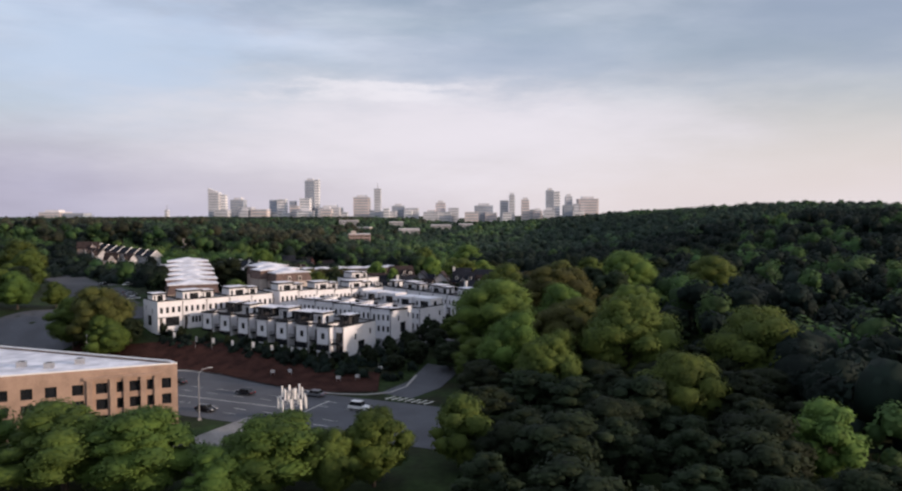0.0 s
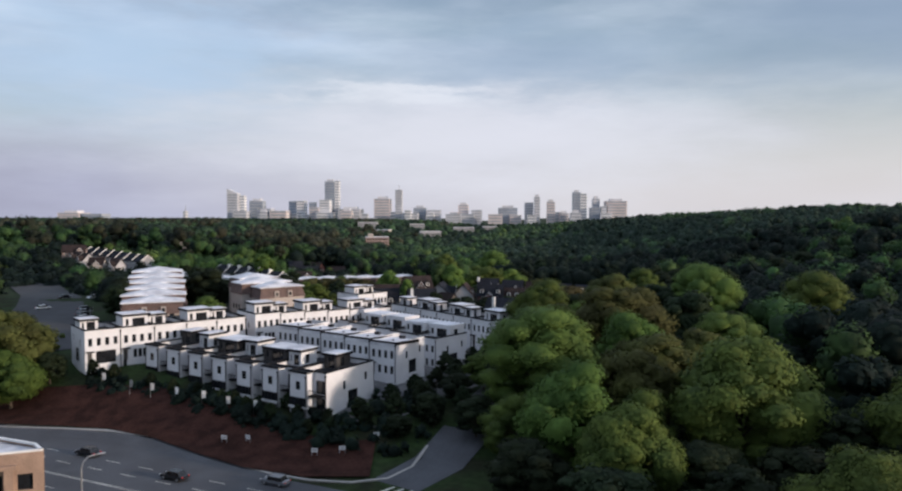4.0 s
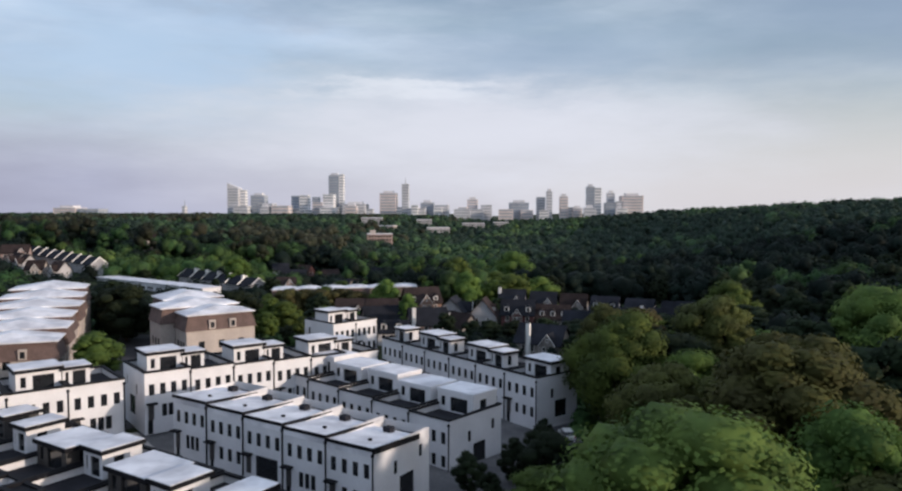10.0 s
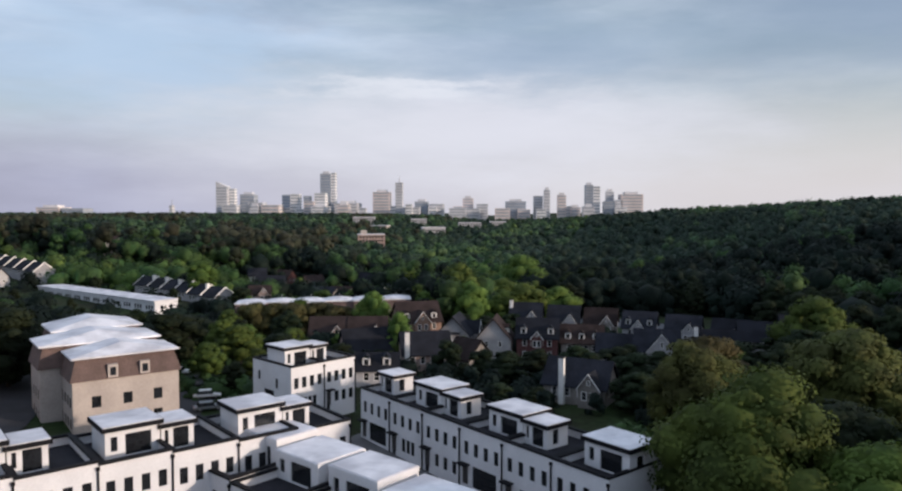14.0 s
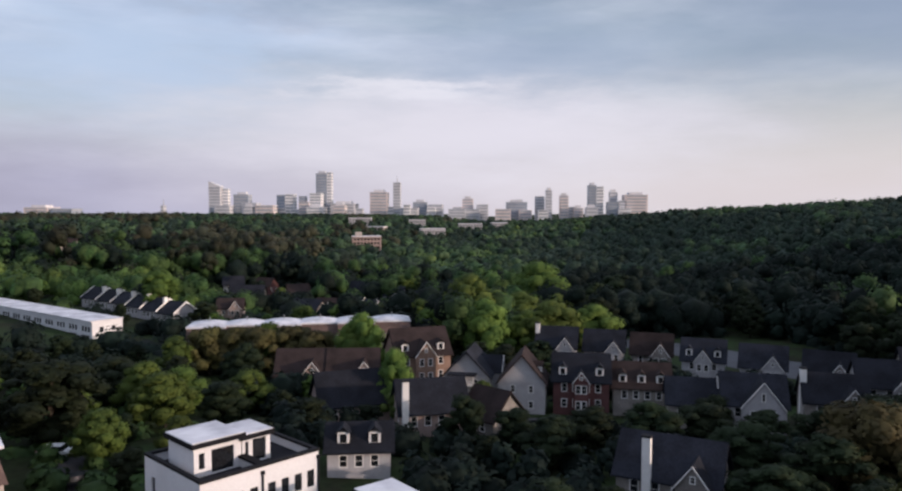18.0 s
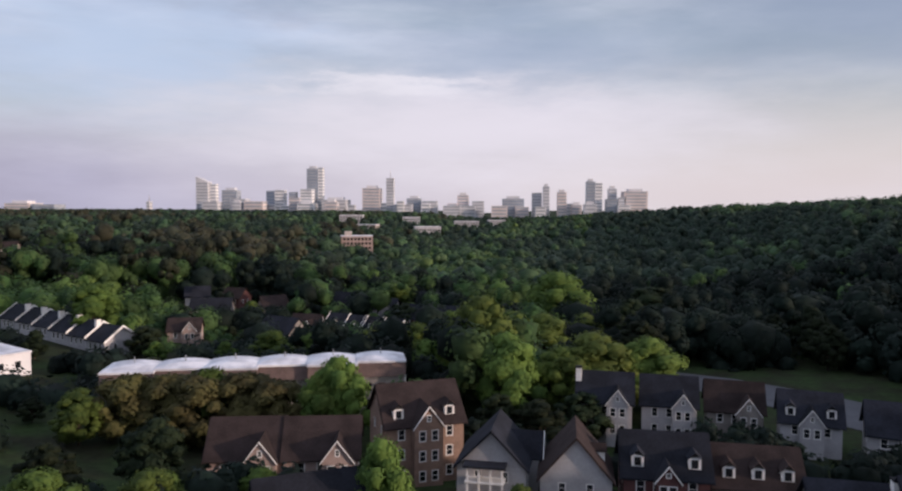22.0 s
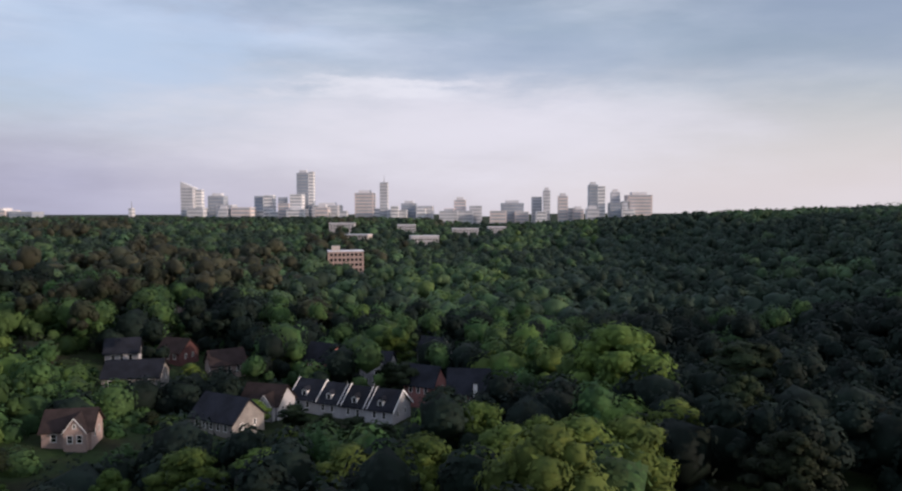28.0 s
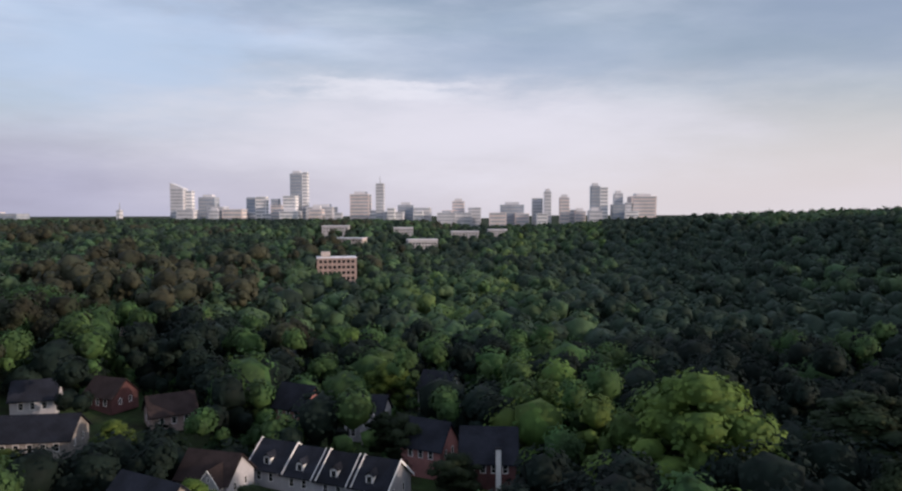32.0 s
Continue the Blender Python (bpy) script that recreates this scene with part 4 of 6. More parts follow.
def bargeboard(ob, x, y0, y1, z, rise, over=0.45, bold=False, board=None):
    """White boards along the two edges of a gable."""
    bm = bmesh.new()
    m = (y0 + y1) / 2
    k = rise / (m - y0)
    for e, s in ((y0 - over, 1), (y1 + over, -1)):
        p = [(x, e, z - k * over - 0.12), (x, m, z + rise - 0.12), (x, m, z + rise + (0.45 if bold else 0.1)), (x, e, z - k * over + (0.45 if bold else 0.1))]
        a = [bm.verts.new(q) for q in p]
        b = [bm.verts.new((q[0] + 0.12, q[1], q[2])) for q in p]
        bm.faces.new(a), bm.faces.new(b)
        for i in range(4):
            bm.faces.new((a[i], a[(i + 1) % 4], b[(i + 1) % 4], b[i]))
    bmesh.ops.recalc_face_normals(bm, faces=bm.faces)
    part("bargeboard", bm, WHITE_TRIM if bold else board, ob, "white parapet" if bold else "")


HOUSE_SPOTS = []


def house(x, y, yaw, w, d, eave, rise, wall, roof, label, chimney=None, dormers=0, cross=0.0, porch=False, top=None, group="houses among the trees", low_stack=False):
    """A detached house: ridge along x, front at -y. cross: width of a front gable; top: height of the ridge, if known."""
    ob = thing("house", label, "house", group)
    z = float(ground_z(x, y)) - 0.3
    if top is not None:
        eave = max(4.0, top - rise - z)
    ob.matrix_basis = pose(x, y, z, 0, 0, yaw) @ pose(-w / 2, -d / 2, 0)
    HOUSE_SPOTS.append((x, y, yaw, w / 2 + 1.0, d / 2 + 1.0) if y < 450 else (x + 2.5, y - 5, 0, w / 2 + 3.5, d / 2 + 6))
    floors = max(1, int((eave - 0.6) / 3.0))
    cols = max(2, int(w / 2.6))
    walled(ob, "wall", w, d, eave, wall, ((cols, floors, 1.15, 1.7, eave - floors * 3.0 + 0.8, 3.0), (2, floors, 1.0, 1.5, eave - floors * 3.0 + 0.9, 3.0), None, (2, floors, 1.0, 1.5, eave - floors * 3.0 + 0.9, 3.0)), rim=WHITE_TRIM)
    for gx in (0, w - 0.25):
        bm = bmesh.new()
        gable_end(bm, gx, 0, d, eave, rise)
        part("gable", bm, wall, ob)
    bm = bmesh.new()
    gable_roof(bm, 0, w, 0, d, eave, rise)
    part("roof", bm, roof, ob)
    bold = group in ("row of small houses in the hollow", "terrace with slate roofs", "houses on the far slope")
    bargeboard(ob, -0.58, 0, d, eave, rise, bold=bold, board=roof)
    bargeboard(ob, w + 0.46, 0, d, eave, rise, bold=bold, board=roof)
    k = rise / (d / 2)
    if cross:
        cx0 = w * 0.5 - cross / 2 if dormers else w - cross - 0.6
        wing = part("front_wing", facade(cross, eave, opening_grid(cross, 2, floors, 1.1, 1.7, eave - floors * 3 + 0.8, 3.0, 0.3)), wall, ob)
        turned(wing, pose(cx0, -1.6, 0))
        for o in opening_grid(cross, 2, floors, 1.1, 1.7, eave - floors * 3 + 0.8, 3.0, 0.3):
            turned(window(ob, *o, 0.06, rim=WHITE_TRIM), pose(cx0, -1.6, 0))
        boxes("wing_side", wall, ob, (cx0, cx0 + 0.22, -1.33, 0, 0, eave), (cx0 + cross - 0.22, cx0 + cross, -1.33, 0, 0, eave))
        bm = bmesh.new()
        cr = min(cross / 2 * 1.35, rise - 0.2)
        face(bm, (cx0, -1.6, eave), (cx0 + cross, -1.6, eave), (cx0 + cross / 2, -1.6, eave + cr))
        part("wing_gable", bm, wall, ob)
        window(ob, cx0 + cross / 2 - 0.35, cx0 + cross / 2 + 0.35, eave + cr * 0.25, eave + cr * 0.6, -1.63, "gable_window", rim=WHITE_TRIM)
        bm = bmesh.new()
        gable_roof(bm, cx0, cx0 + cross, -1.6, min(d * 0.5, cr / k + 0.2), eave, cr, along_x=False, over=0.3, thick=0.16)
        part("wing_roof", bm, roof, ob)
        bm = bmesh.new()
        for e in (cx0 - 0.3, cx0 + cross + 0.3):
            v = [bm.verts.new(p) for p in ((e, -1.98, eave - 0.36), (cx0 + cross / 2, -1.98, eave + cr - 0.02), (cx0 + cross / 2, -1.98, eave + cr + 0.2), (e, -1.98, eave - 0.14))]
            u = [bm.verts.new((q.co.x, -1.88, q.co.z)) for q in v]
            bm.faces.new(v), bm.faces.new(u)
            for i in range(4):
                bm.faces.new((v[i], v[(i + 1) % 4], u[(i + 1) % 4], u[i]))
        part("wing_bargeboard", bm, WHITE_TRIM, ob, "white bargeboard")
    for i in range(dormers):
        dx = w * (i + 0.5) / dormers
        if cross and abs(dx - w / 2) < cross / 2 + 0.6:
            continue
        z0 = eave + k * 1.0
        dm = boxes("dormer", WHITE_TRIM, ob, (dx - 0.75, dx + 0.75, 0.75, 0.75 + 1.9, z0 - 0.3, z0 + 1.4), label="white dormer")
        boxes("dormer_window", GLASS, dm, (dx - 0.42, dx + 0.42, 0.70, 0.747, z0 + 0.1, z0 + 1.2))
        bm = bmesh.new()
        gable_roof(bm, dx - 0.75, dx + 0.75, 0.7, 3.0, z0 + 1.4, 0.7, along_x=False, over=0.2, thick=0.1)
        part("dormer_roof", bm, roof, dm)
    if chimney is not None:
        cxx = w * chimney
        ct = eave + (rise * 0.5 if low_stack else rise + 0.9)
        ch = boxes("chimney", WHITE_TRIM, ob, (cxx - 0.5, cxx + 0.5, -0.9 if 0.05 < chimney < 0.95 else d * 0.3, -0.004 if 0.05 < chimney < 0.95 else d * 0.3 + 1.3, 0, ct))
        boxes("chimney_cap", TRIM_DARK, ch, (cxx - 0.6, cxx + 0.6, -1.0 if 0.05 < chimney < 0.95 else d * 0.3 - 0.1, 0.1 if 0.05 < chimney < 0.95 else d * 0.3 + 1.4, ct + 0.004, ct + 0.2))
    if porch:
        pf = boxes("porch_floor", WHITE_TRIM, ob, (0.2, w * 0.62, -2.6, -0.004, 2.6, 2.85))
        boxes("porch_roof", roof, ob, (0, w * 0.64, -2.8, -0.004, 5.6, 5.85))
        for i in range(4):
            cx = 0.5 + i * (w * 0.62 - 0.8) / 3
            boxes("porch_column", WHITE_TRIM, ob, (cx - 0.14, cx + 0.14, -2.5, -2.22, 0, 5.6))
        boxes("porch_rail", WHITE_TRIM, ob, (0.5, w * 0.6, -2.42, -2.34, 3.6, 3.7), (0.5, w * 0.6, -2.42, -2.34, 3.0, 3.06))
    return ob


def pillars(x, y, yaw):
    """A two-storey pillared porch before the white house."""
    ob = thing("porch", "white two-storey porch with slim pillars", "porch")
    ob.matrix_basis = pose(x, y, float(ground_z(x, y)) - 0.2, 0, 0, yaw)
    for k in range(4):
        boxes("pillar", WHITE_TRIM, ob, (k * 1.5 - 2.4, k * 1.5 - 2.15, -0.12, 0.12, 0, 7.2))
    for z in (2.7, 5.2):
        boxes("deck", WHITE_TRIM, ob, (-2.6, 2.5, -0.3, 2.0, z, z + 0.2))
        boxes("rail", WHITE_TRIM, ob, (-2.5, 2.4, -0.2, -0.13, z + 0.85, z + 0.95))
    boxes("porch_roof", SLATE, ob, (-2.8, 2.7, -0.5, 2.0, 7.2, 7.5))
    return ob


def homes():
    dark = "two-storey {} house with dark shingle gable roof"
    # first row beside the terraces
    house(-20, 373, 82, 9.5, 9, 7, 4.6, SIDING, SLATE, "white sided house with gabled front and dark roof", cross=4.2, top=12.9)
    pillars(-21.5, 366.6, -8)
    house(-9.5, 371, 84, 9, 9, 7, 5.2, SIDING, ROOF_BROWN, "pale house with steep front gable", dormers=1, top=12.8)
    house(1.8, 371, -6, 10.5, 9, 7, 4.4, BRICK_RED, SLATE, "red brick house with white dormers and dark roof", dormers=3, cross=2.8, top=12.4)
    house(13.4, 371, -8, 10.5, 9, 7, 4.0, STONE, ROOF_BROWN, "stone house with three white dormers", dormers=3, top=10.8)
    house(20.5, 360, -10, 9, 8, 6, 3.8, STONE, SLATE, dark.format("grey stone"), top=10.4, chimney=1.0)
    house(29.5, 356, -12, 10, 9, 7, 4.4, SIDING, SLATE, "white sided house with gabled porch front", cross=6.6, top=12.2)
    house(45, 360, -14, 10, 9, 6.5, 4.2, STONE, SLATE, dark.format("dim stone"), cross=4.2, top=11.5, chimney=0.0)
    house(58, 368, -14, 10, 9, 6.5, 4.2, SIDING, SLATE, dark.format("grey sided"), cross=4.0, top=12.5)
    house(73, 380, -16, 10, 9, 6.5, 4.2, STONE, SLATE, dark.format("grey stone"), cross=4.0, top=12.5)
    # second row
    house(0.5, 409, -10, 9.5, 9, 6, 4.4, SIDING, SLATE, "white house with chimney and front gable", cross=3.8, chimney=0.0, top=11.6)
    house(12.5, 411, -12, 9.5, 9, 6, 4.4, SIDING, SLATE, dark.format("white gabled"), cross=3.6, top=10.6)
    house(24, 410, -14, 9.5, 9, 6, 4.4, STONE, ROOF_BROWN, dark.format("stone and brown"), cross=4.0, top=10)
    house(35, 404, -18, 9.5, 9, 6, 4.4, SIDING, SLATE, dark.format("pale sided"), cross=3.8, dormers=3, top=9.8)
    house(46.5, 397, -22, 9.5, 9, 6, 4.4, SIDING, SLATE, dark.format("white fronted"), cross=4.2, top=9.8)
    house(58, 390, -26, 9.5, 9, 6, 4.4, STONE, SLATE, dark.format("grey"), cross=4.0, top=9.8)
    # nearer, behind the eastern terrace
    house(7, 319, -25, 12, 8.5, 6, 4.2, STONE, SLATE, "stone house with steep roof and white chimney", chimney=0.32, cross=4.0, top=10.3)
    house(-26, 347, 16, 11, 9, 7, 4.4, PINK, SLATE, "pinkish house with white chimney and dark roof", chimney=0.06, top=12.6)
    house(-41, 355, 24, 12, 10, 7, 4.8, PINK, SLATE, "house with broad blue-grey hip of shingles", top=11.6)
    house(-33, 322, 8, 8, 7, 5.5, 2.6, SIDING, SLATE, "small white house with low dark roof", dormers=2, top=9.6)
    house(-15.6, 347, -40, 7, 8, 6, 4.0, STONE, ROOF_BROWN, dark.format("brown roofed"), top=10)
    # brown-roofed row and the tall brick gable
    for i in range(1, 3):
        house(-66 + i * 10.5, 377 + i * 1.0, 8, 10.2, 10, 7, 4.4, PINK, ROOF_BROWN, "pinkish rowhouse with large brown shingle roof", cross=4.2, top=11.2)
    house(-32.4, 387.5, 22, 12, 11, 8, 5.0, TAWNY, ROOF_BROWN, "tall brick house with brown gable roof and dormer", cross=4.4, dormers=3, top=14.4)
    # the last hollow
    for i, (hx, hy) in enumerate(((-75, 537), (-68, 534.3), (-61, 531.6), (-54, 528.9))):
        house(hx, hy, -21, 7.5, 10, 5, 4.0, SIDING, SLATE, "white rowhouse with dark roof and arched dormer", dormers=1, top=2.2 - i, group="row of small houses in the hollow")
    house(-84.5, 527.5, -14, 10.5, 9, 5, 4.0, SIDING, ROOF_BROWN, "white gabled house with grey-brown roof", cross=4, top=1.6)
    house(-88.6, 510, -26, 13, 10, 5, 4.4, STONE, SLATE, "long house with dark roof and pale stone gable", top=3.0)
    house(-33.8, 537.5, -2, 10.5, 9, 6, 5.4, BRICK_RED, SLATE, "red brick house with white chimney and porch", chimney=0.68, top=5.7, low_stack=True)
    house(-45.9, 544.5, -25, 9, 8, 6, 4.6, PINK_BRICK, SLATE, dark.format("pinkish red brick"), top=5.0)
    house(-78.5, 565.8, -25, 9, 8, 6, 4.8, PINK_BRICK, SLATE, "pinkish red house with sharp lit gable", top=7.0)
    house(-62, 566, -10, 9, 8, 6, 3.8, SIDING, SLATE, dark.format("white"), cross=3.8, top=4.6)
    house(-46.5, 593, -25, 9, 8, 6, 4.2, SIDING, SLATE, "white house with pale gable and balcony", cross=3.6, top=4.2)
    house(-136, 556, 20, 9, 8, 5, 3.6, SIDING, SLATE, dark.format("white"), top=5.5)
    house(-124, 566, -20, 9, 8, 5, 3.6, BRICK_RED, ROOF_BROWN, dark.format("brick"), top=6)
    house(-107, 560, 35, 10, 8, 5, 3.8, PINK, ROOF_BROWN, dark.format("pinkish"), top=6)
    house(-122, 535, 10, 14, 11, 5, 3.6, STONE, SLATE, "broad low house with wide dark roof", top=3.5)
    house(-112, 488, 14, 9, 8, 5, 3.2, PINK, ROOF_BROWN, "pinkish house with warm lit gables", cross=4, top=7.2)
    house(-160, 645, 20, 11, 9, 6, 4, PINK, SLATE, dark.format("pale"), top=6)
    house(-100, 640, -15, 10, 9, 6, 4, SIDING, SLATE, dark.format("white"), cross=4, top=4)
    house(-228, 578, 15, 7, 7, 9, 3.0, CREAM, ROOF_BROWN, "tall narrow cream house above the trees", top=26)


homes()


def flats():
    """A long low block with a sawtooth of white roof and brown brick bays."""
    ob = thing("flats", "long brown brick apartment block with wavy white roof", "apartment block")
    x, y, yaw, w, d = -92.0, 404.0, 11.0, 56.0, 7.6
    z = 1.4
    ob.matrix_basis = pose(x, y, z, 0, 0, yaw)
    HOUSE_SPOTS.append((-64, 414, 8.5, 29, 8))
    n = 6
    for i in range(n):
        a, b = w * i / n, w * (i + 1) / n
        fwd = -1.6 if i % 2 == 0 else 0.0
        h = 9.6 + 0.12 * i
        holes = opening_grid(b - a, 3, 2, 1.5, 1.6, 1.6, 3.1, 0.6)
        m = pose(a, fwd, 0)
        turned(part("wall", facade(b - a, h - 2.6, holes), STONE, ob), m)
        for o in holes:
            turned(window(ob, *o, 0.14), m)
        bm = bmesh.new()
        v = box(bm, a, b, fwd - 0.3, d, h - 2.6, h)
        for q in v[4:6]:
            q.co.y += 1.0
        part("mansard", bm, MANSARD, ob)
        bm = bmesh.new()
        ribs = []
        for k in range(9):
            u = k / 8
            x2, lift = a - 0.15 + (b - a + 0.25) * u, 0.95 * math.sin(math.pi * (0.12 + 0.80 * u)) - 0.25
            ribs.append([bm.verts.new(p) for p in ((x2, fwd + 0.5, h - 0.1), (x2, fwd + 0.5, h + 0.28), (x2, fwd + 3.2, h + 0.3 + lift), (x2, d + 0.2, h + 0.3 + lift * 0.8), (x2, d + 0.2, h - 0.1))])
        for p, q in zip(ribs, ribs[1:]):
            for k in range(5):
                bm.faces.new((p[k], q[k], q[(k + 1) % 5], p[(k + 1) % 5]))
        bm.faces.new(ribs[0]), bm.faces.new(ribs[-1][::-1])
        bmesh.ops.recalc_face_normals(bm, faces=bm.faces)
        part("roof", bm, ROOF_WHITE, ob)
        boxes("party_wall", WHITE_TRIM, ob, (b - 0.2, b - 0.02, fwd - 0.45, fwd - 0.31, 0, h - 2.4))
        bm = bmesh.new()
        cyl(bm, (a + b) / 2, d * 0.6, h + 0.4, h + 2.0, 0.12, 0.12, 6)
        part("vent_pipe", bm, METAL, ob)
    for sx, rz, yy in ((w, 90, 0), (0, -90, d)):
        turned(part("end_wall", facade(d, 7.2, []), STONE, ob), pose(sx, yy, 0, 0, 0, rz))
    return ob


flats()


def white_row():
    """The far terrace of white houses with flat white roofs."""
    for i in range(12):
        ob = thing("rowhouse", "white rowhouse with flat white roof and dark garage", "rowhouse", "far row of white houses")
        c, s = math.cos(radians(-32.5)), math.sin(radians(-32.5))
        ob.matrix_basis = pose(-201 + c * 7.2 * i, 470.5 + s * 7.2 * i, 2.3, 0, 0, -32.5)
        walled(ob, "wall", 7.1, 9, 6.6, WHITE, ((3, 1, 1.2, 1.5, 3.6, 3.0), (2, 1, 1.2, 1.4, 3.6, 3.0) if i == 11 else None, None, None))
        boxes("roof", ROOF_WHITE, ob, (-0.1, 7.2, -0.5, 9.2, 6.6, 6.95))
        boxes("garage_door", DOOR_DARK, ob, (1.2, 5.6, -0.06, -0.004, 0.3, 2.6))
    HOUSE_SPOTS.append((-158, 449, -32.5, 45, 8))
    for i in range(6):
        house(-158 + i * 7.5, 482.4 - i * 4.15, -29, 8.4, 10, 5, 3.4, SIDING, SLATE, "slate-roofed rowhouse with white party walls", chimney=1.0 if i < 5 else None, top=8.8 - 0.35 * i, group="terrace with slate roofs")


white_row()


def midrise():
    ob = thing("hotel", "pale pinkish mid-rise block with bands of windows", "mid-rise block")
    ob.matrix_basis = pose(-142, 868, -3, 0, 0, 14)
    HOUSE_SPOTS.append((-122, 850, 10, 17, 42))
    walled(ob, "wall", 26, 16, 20, PINK, ((8, 5, 2.0, 1.9, 2, 3.7), (4, 5, 2.0, 1.9, 2, 3.7), None, None))
    boxes("roof", ROOF_WHITE, ob, (-0.2, 26.2, -0.2, 16.2, 20, 20.5))
    boxes("roof_box", CREAM, ob, (3, 9, 5, 11, 20.5, 24))
    for i in range(2):
        o = thing("distant_block", "pale low commercial building between distant trees", "building", "distant commercial buildings")
        bx, by = (-190 + i * 75, 1150 + i * 60)
        o.matrix_basis = pose(bx, by, float(ground_z(bx, by)), 0, 0, (i * 23) % 30 - 10)
        walled(o, "wall", 34, 16, 9 + i % 3 * 2, (CREAM, SIDING, PINK)[i % 3], ((9, 2, 2.2, 1.8, 2, 4.0), None, None, None))
        boxes("roof", ROOF_WHITE, o, (-0.3, 34.3, -0.3, 16.3, 9 + i % 3 * 2, 9.6 + i % 3 * 2))
        HOUSE_SPOTS.append((bx + 16, by - 6, 0, 22, 24))
    for bx, by, bw in ((-235, 1310, 34), (-150, 1370, 26), (-75, 1450, 40), (-20, 1530, 30)):
        o = thing("distant_hall", "long low white building among distant trees", "building", "distant commercial buildings")
        o.matrix_basis = pose(bx, by, float(ground_z(bx, by)), 0, 0, 6)
        walled(o, "wall", bw, 18, 13.5, SIDING, ((8, 2, 1.6, 1.8, 6, 3.6), None, None, None))
        boxes("roof", ROOF_WHITE, o, (-0.3, bw + 0.3, -0.3, 18.3, 13.5, 14.1))
        HOUSE_SPOTS.append((bx + bw / 2, by - 8, 0, bw / 2 + 1, 18))
    for i in range(8):
        hx, hy = -214 - i * 8.0, 491 + i * 5.0
        house(hx, hy, -32, 9.6, 9, 4.6, 3.6, SIDING, SLATE, "far white house with dark roof and pale gables", top=17.4 + i * 0.5, group="houses on the far slope")


midrise()


def west_homes():
    """Houses beyond the western street."""
    for hx, hy, yaw, w, wall, top, label in ((-264, 502, 20, 13, PINK, 23, "tan house with sunlit gable above the street"), (-256, 493, -35, 9, SIDING, 18, "white house with bright gable beside the street"),
                                             (-249, 489, -35, 8, SIDING, 15, "small white house with bright gable by the street"), (-231, 470, 10, 8, CREAM, 14, "cream house with brown roof among trees"), (-220, 471, -20, 7, SIDING, 15.5, "grey-white house with steep gable among trees")):
        house(hx, hy, yaw, w, 8, 6, 4.2, wall, ROOF_BROWN, label, cross=4.0, top=top, group="houses beyond the western street")


west_homes()

# ---- street furniture and cars ----
CAR_PAINTS = [material("white_car_paint", (0.75, 0.75, 0.74), 0.3, scale=2, spread=0.03, bump=0), material("black_car_paint", (0.02, 0.02, 0.024), 0.25, scale=2, spread=0.1, bump=0), material("grey_car_paint", (0.22, 0.23, 0.25), 0.3, metal=0.4, scale=2, spread=0.05, bump=0)]
RUBBER = material("tyre_rubber", (0.02, 0.02, 0.02), 0.9, scale=1, spread=0.1)
TAIL = material("red_tail_lens", (0.35, 0.02, 0.02), 0.3, scale=1, spread=0.05, bump=0)
BANNER = material("white_banner_cloth", (0.72, 0.72, 0.72), 0.85, scale=1, spread=0.06)


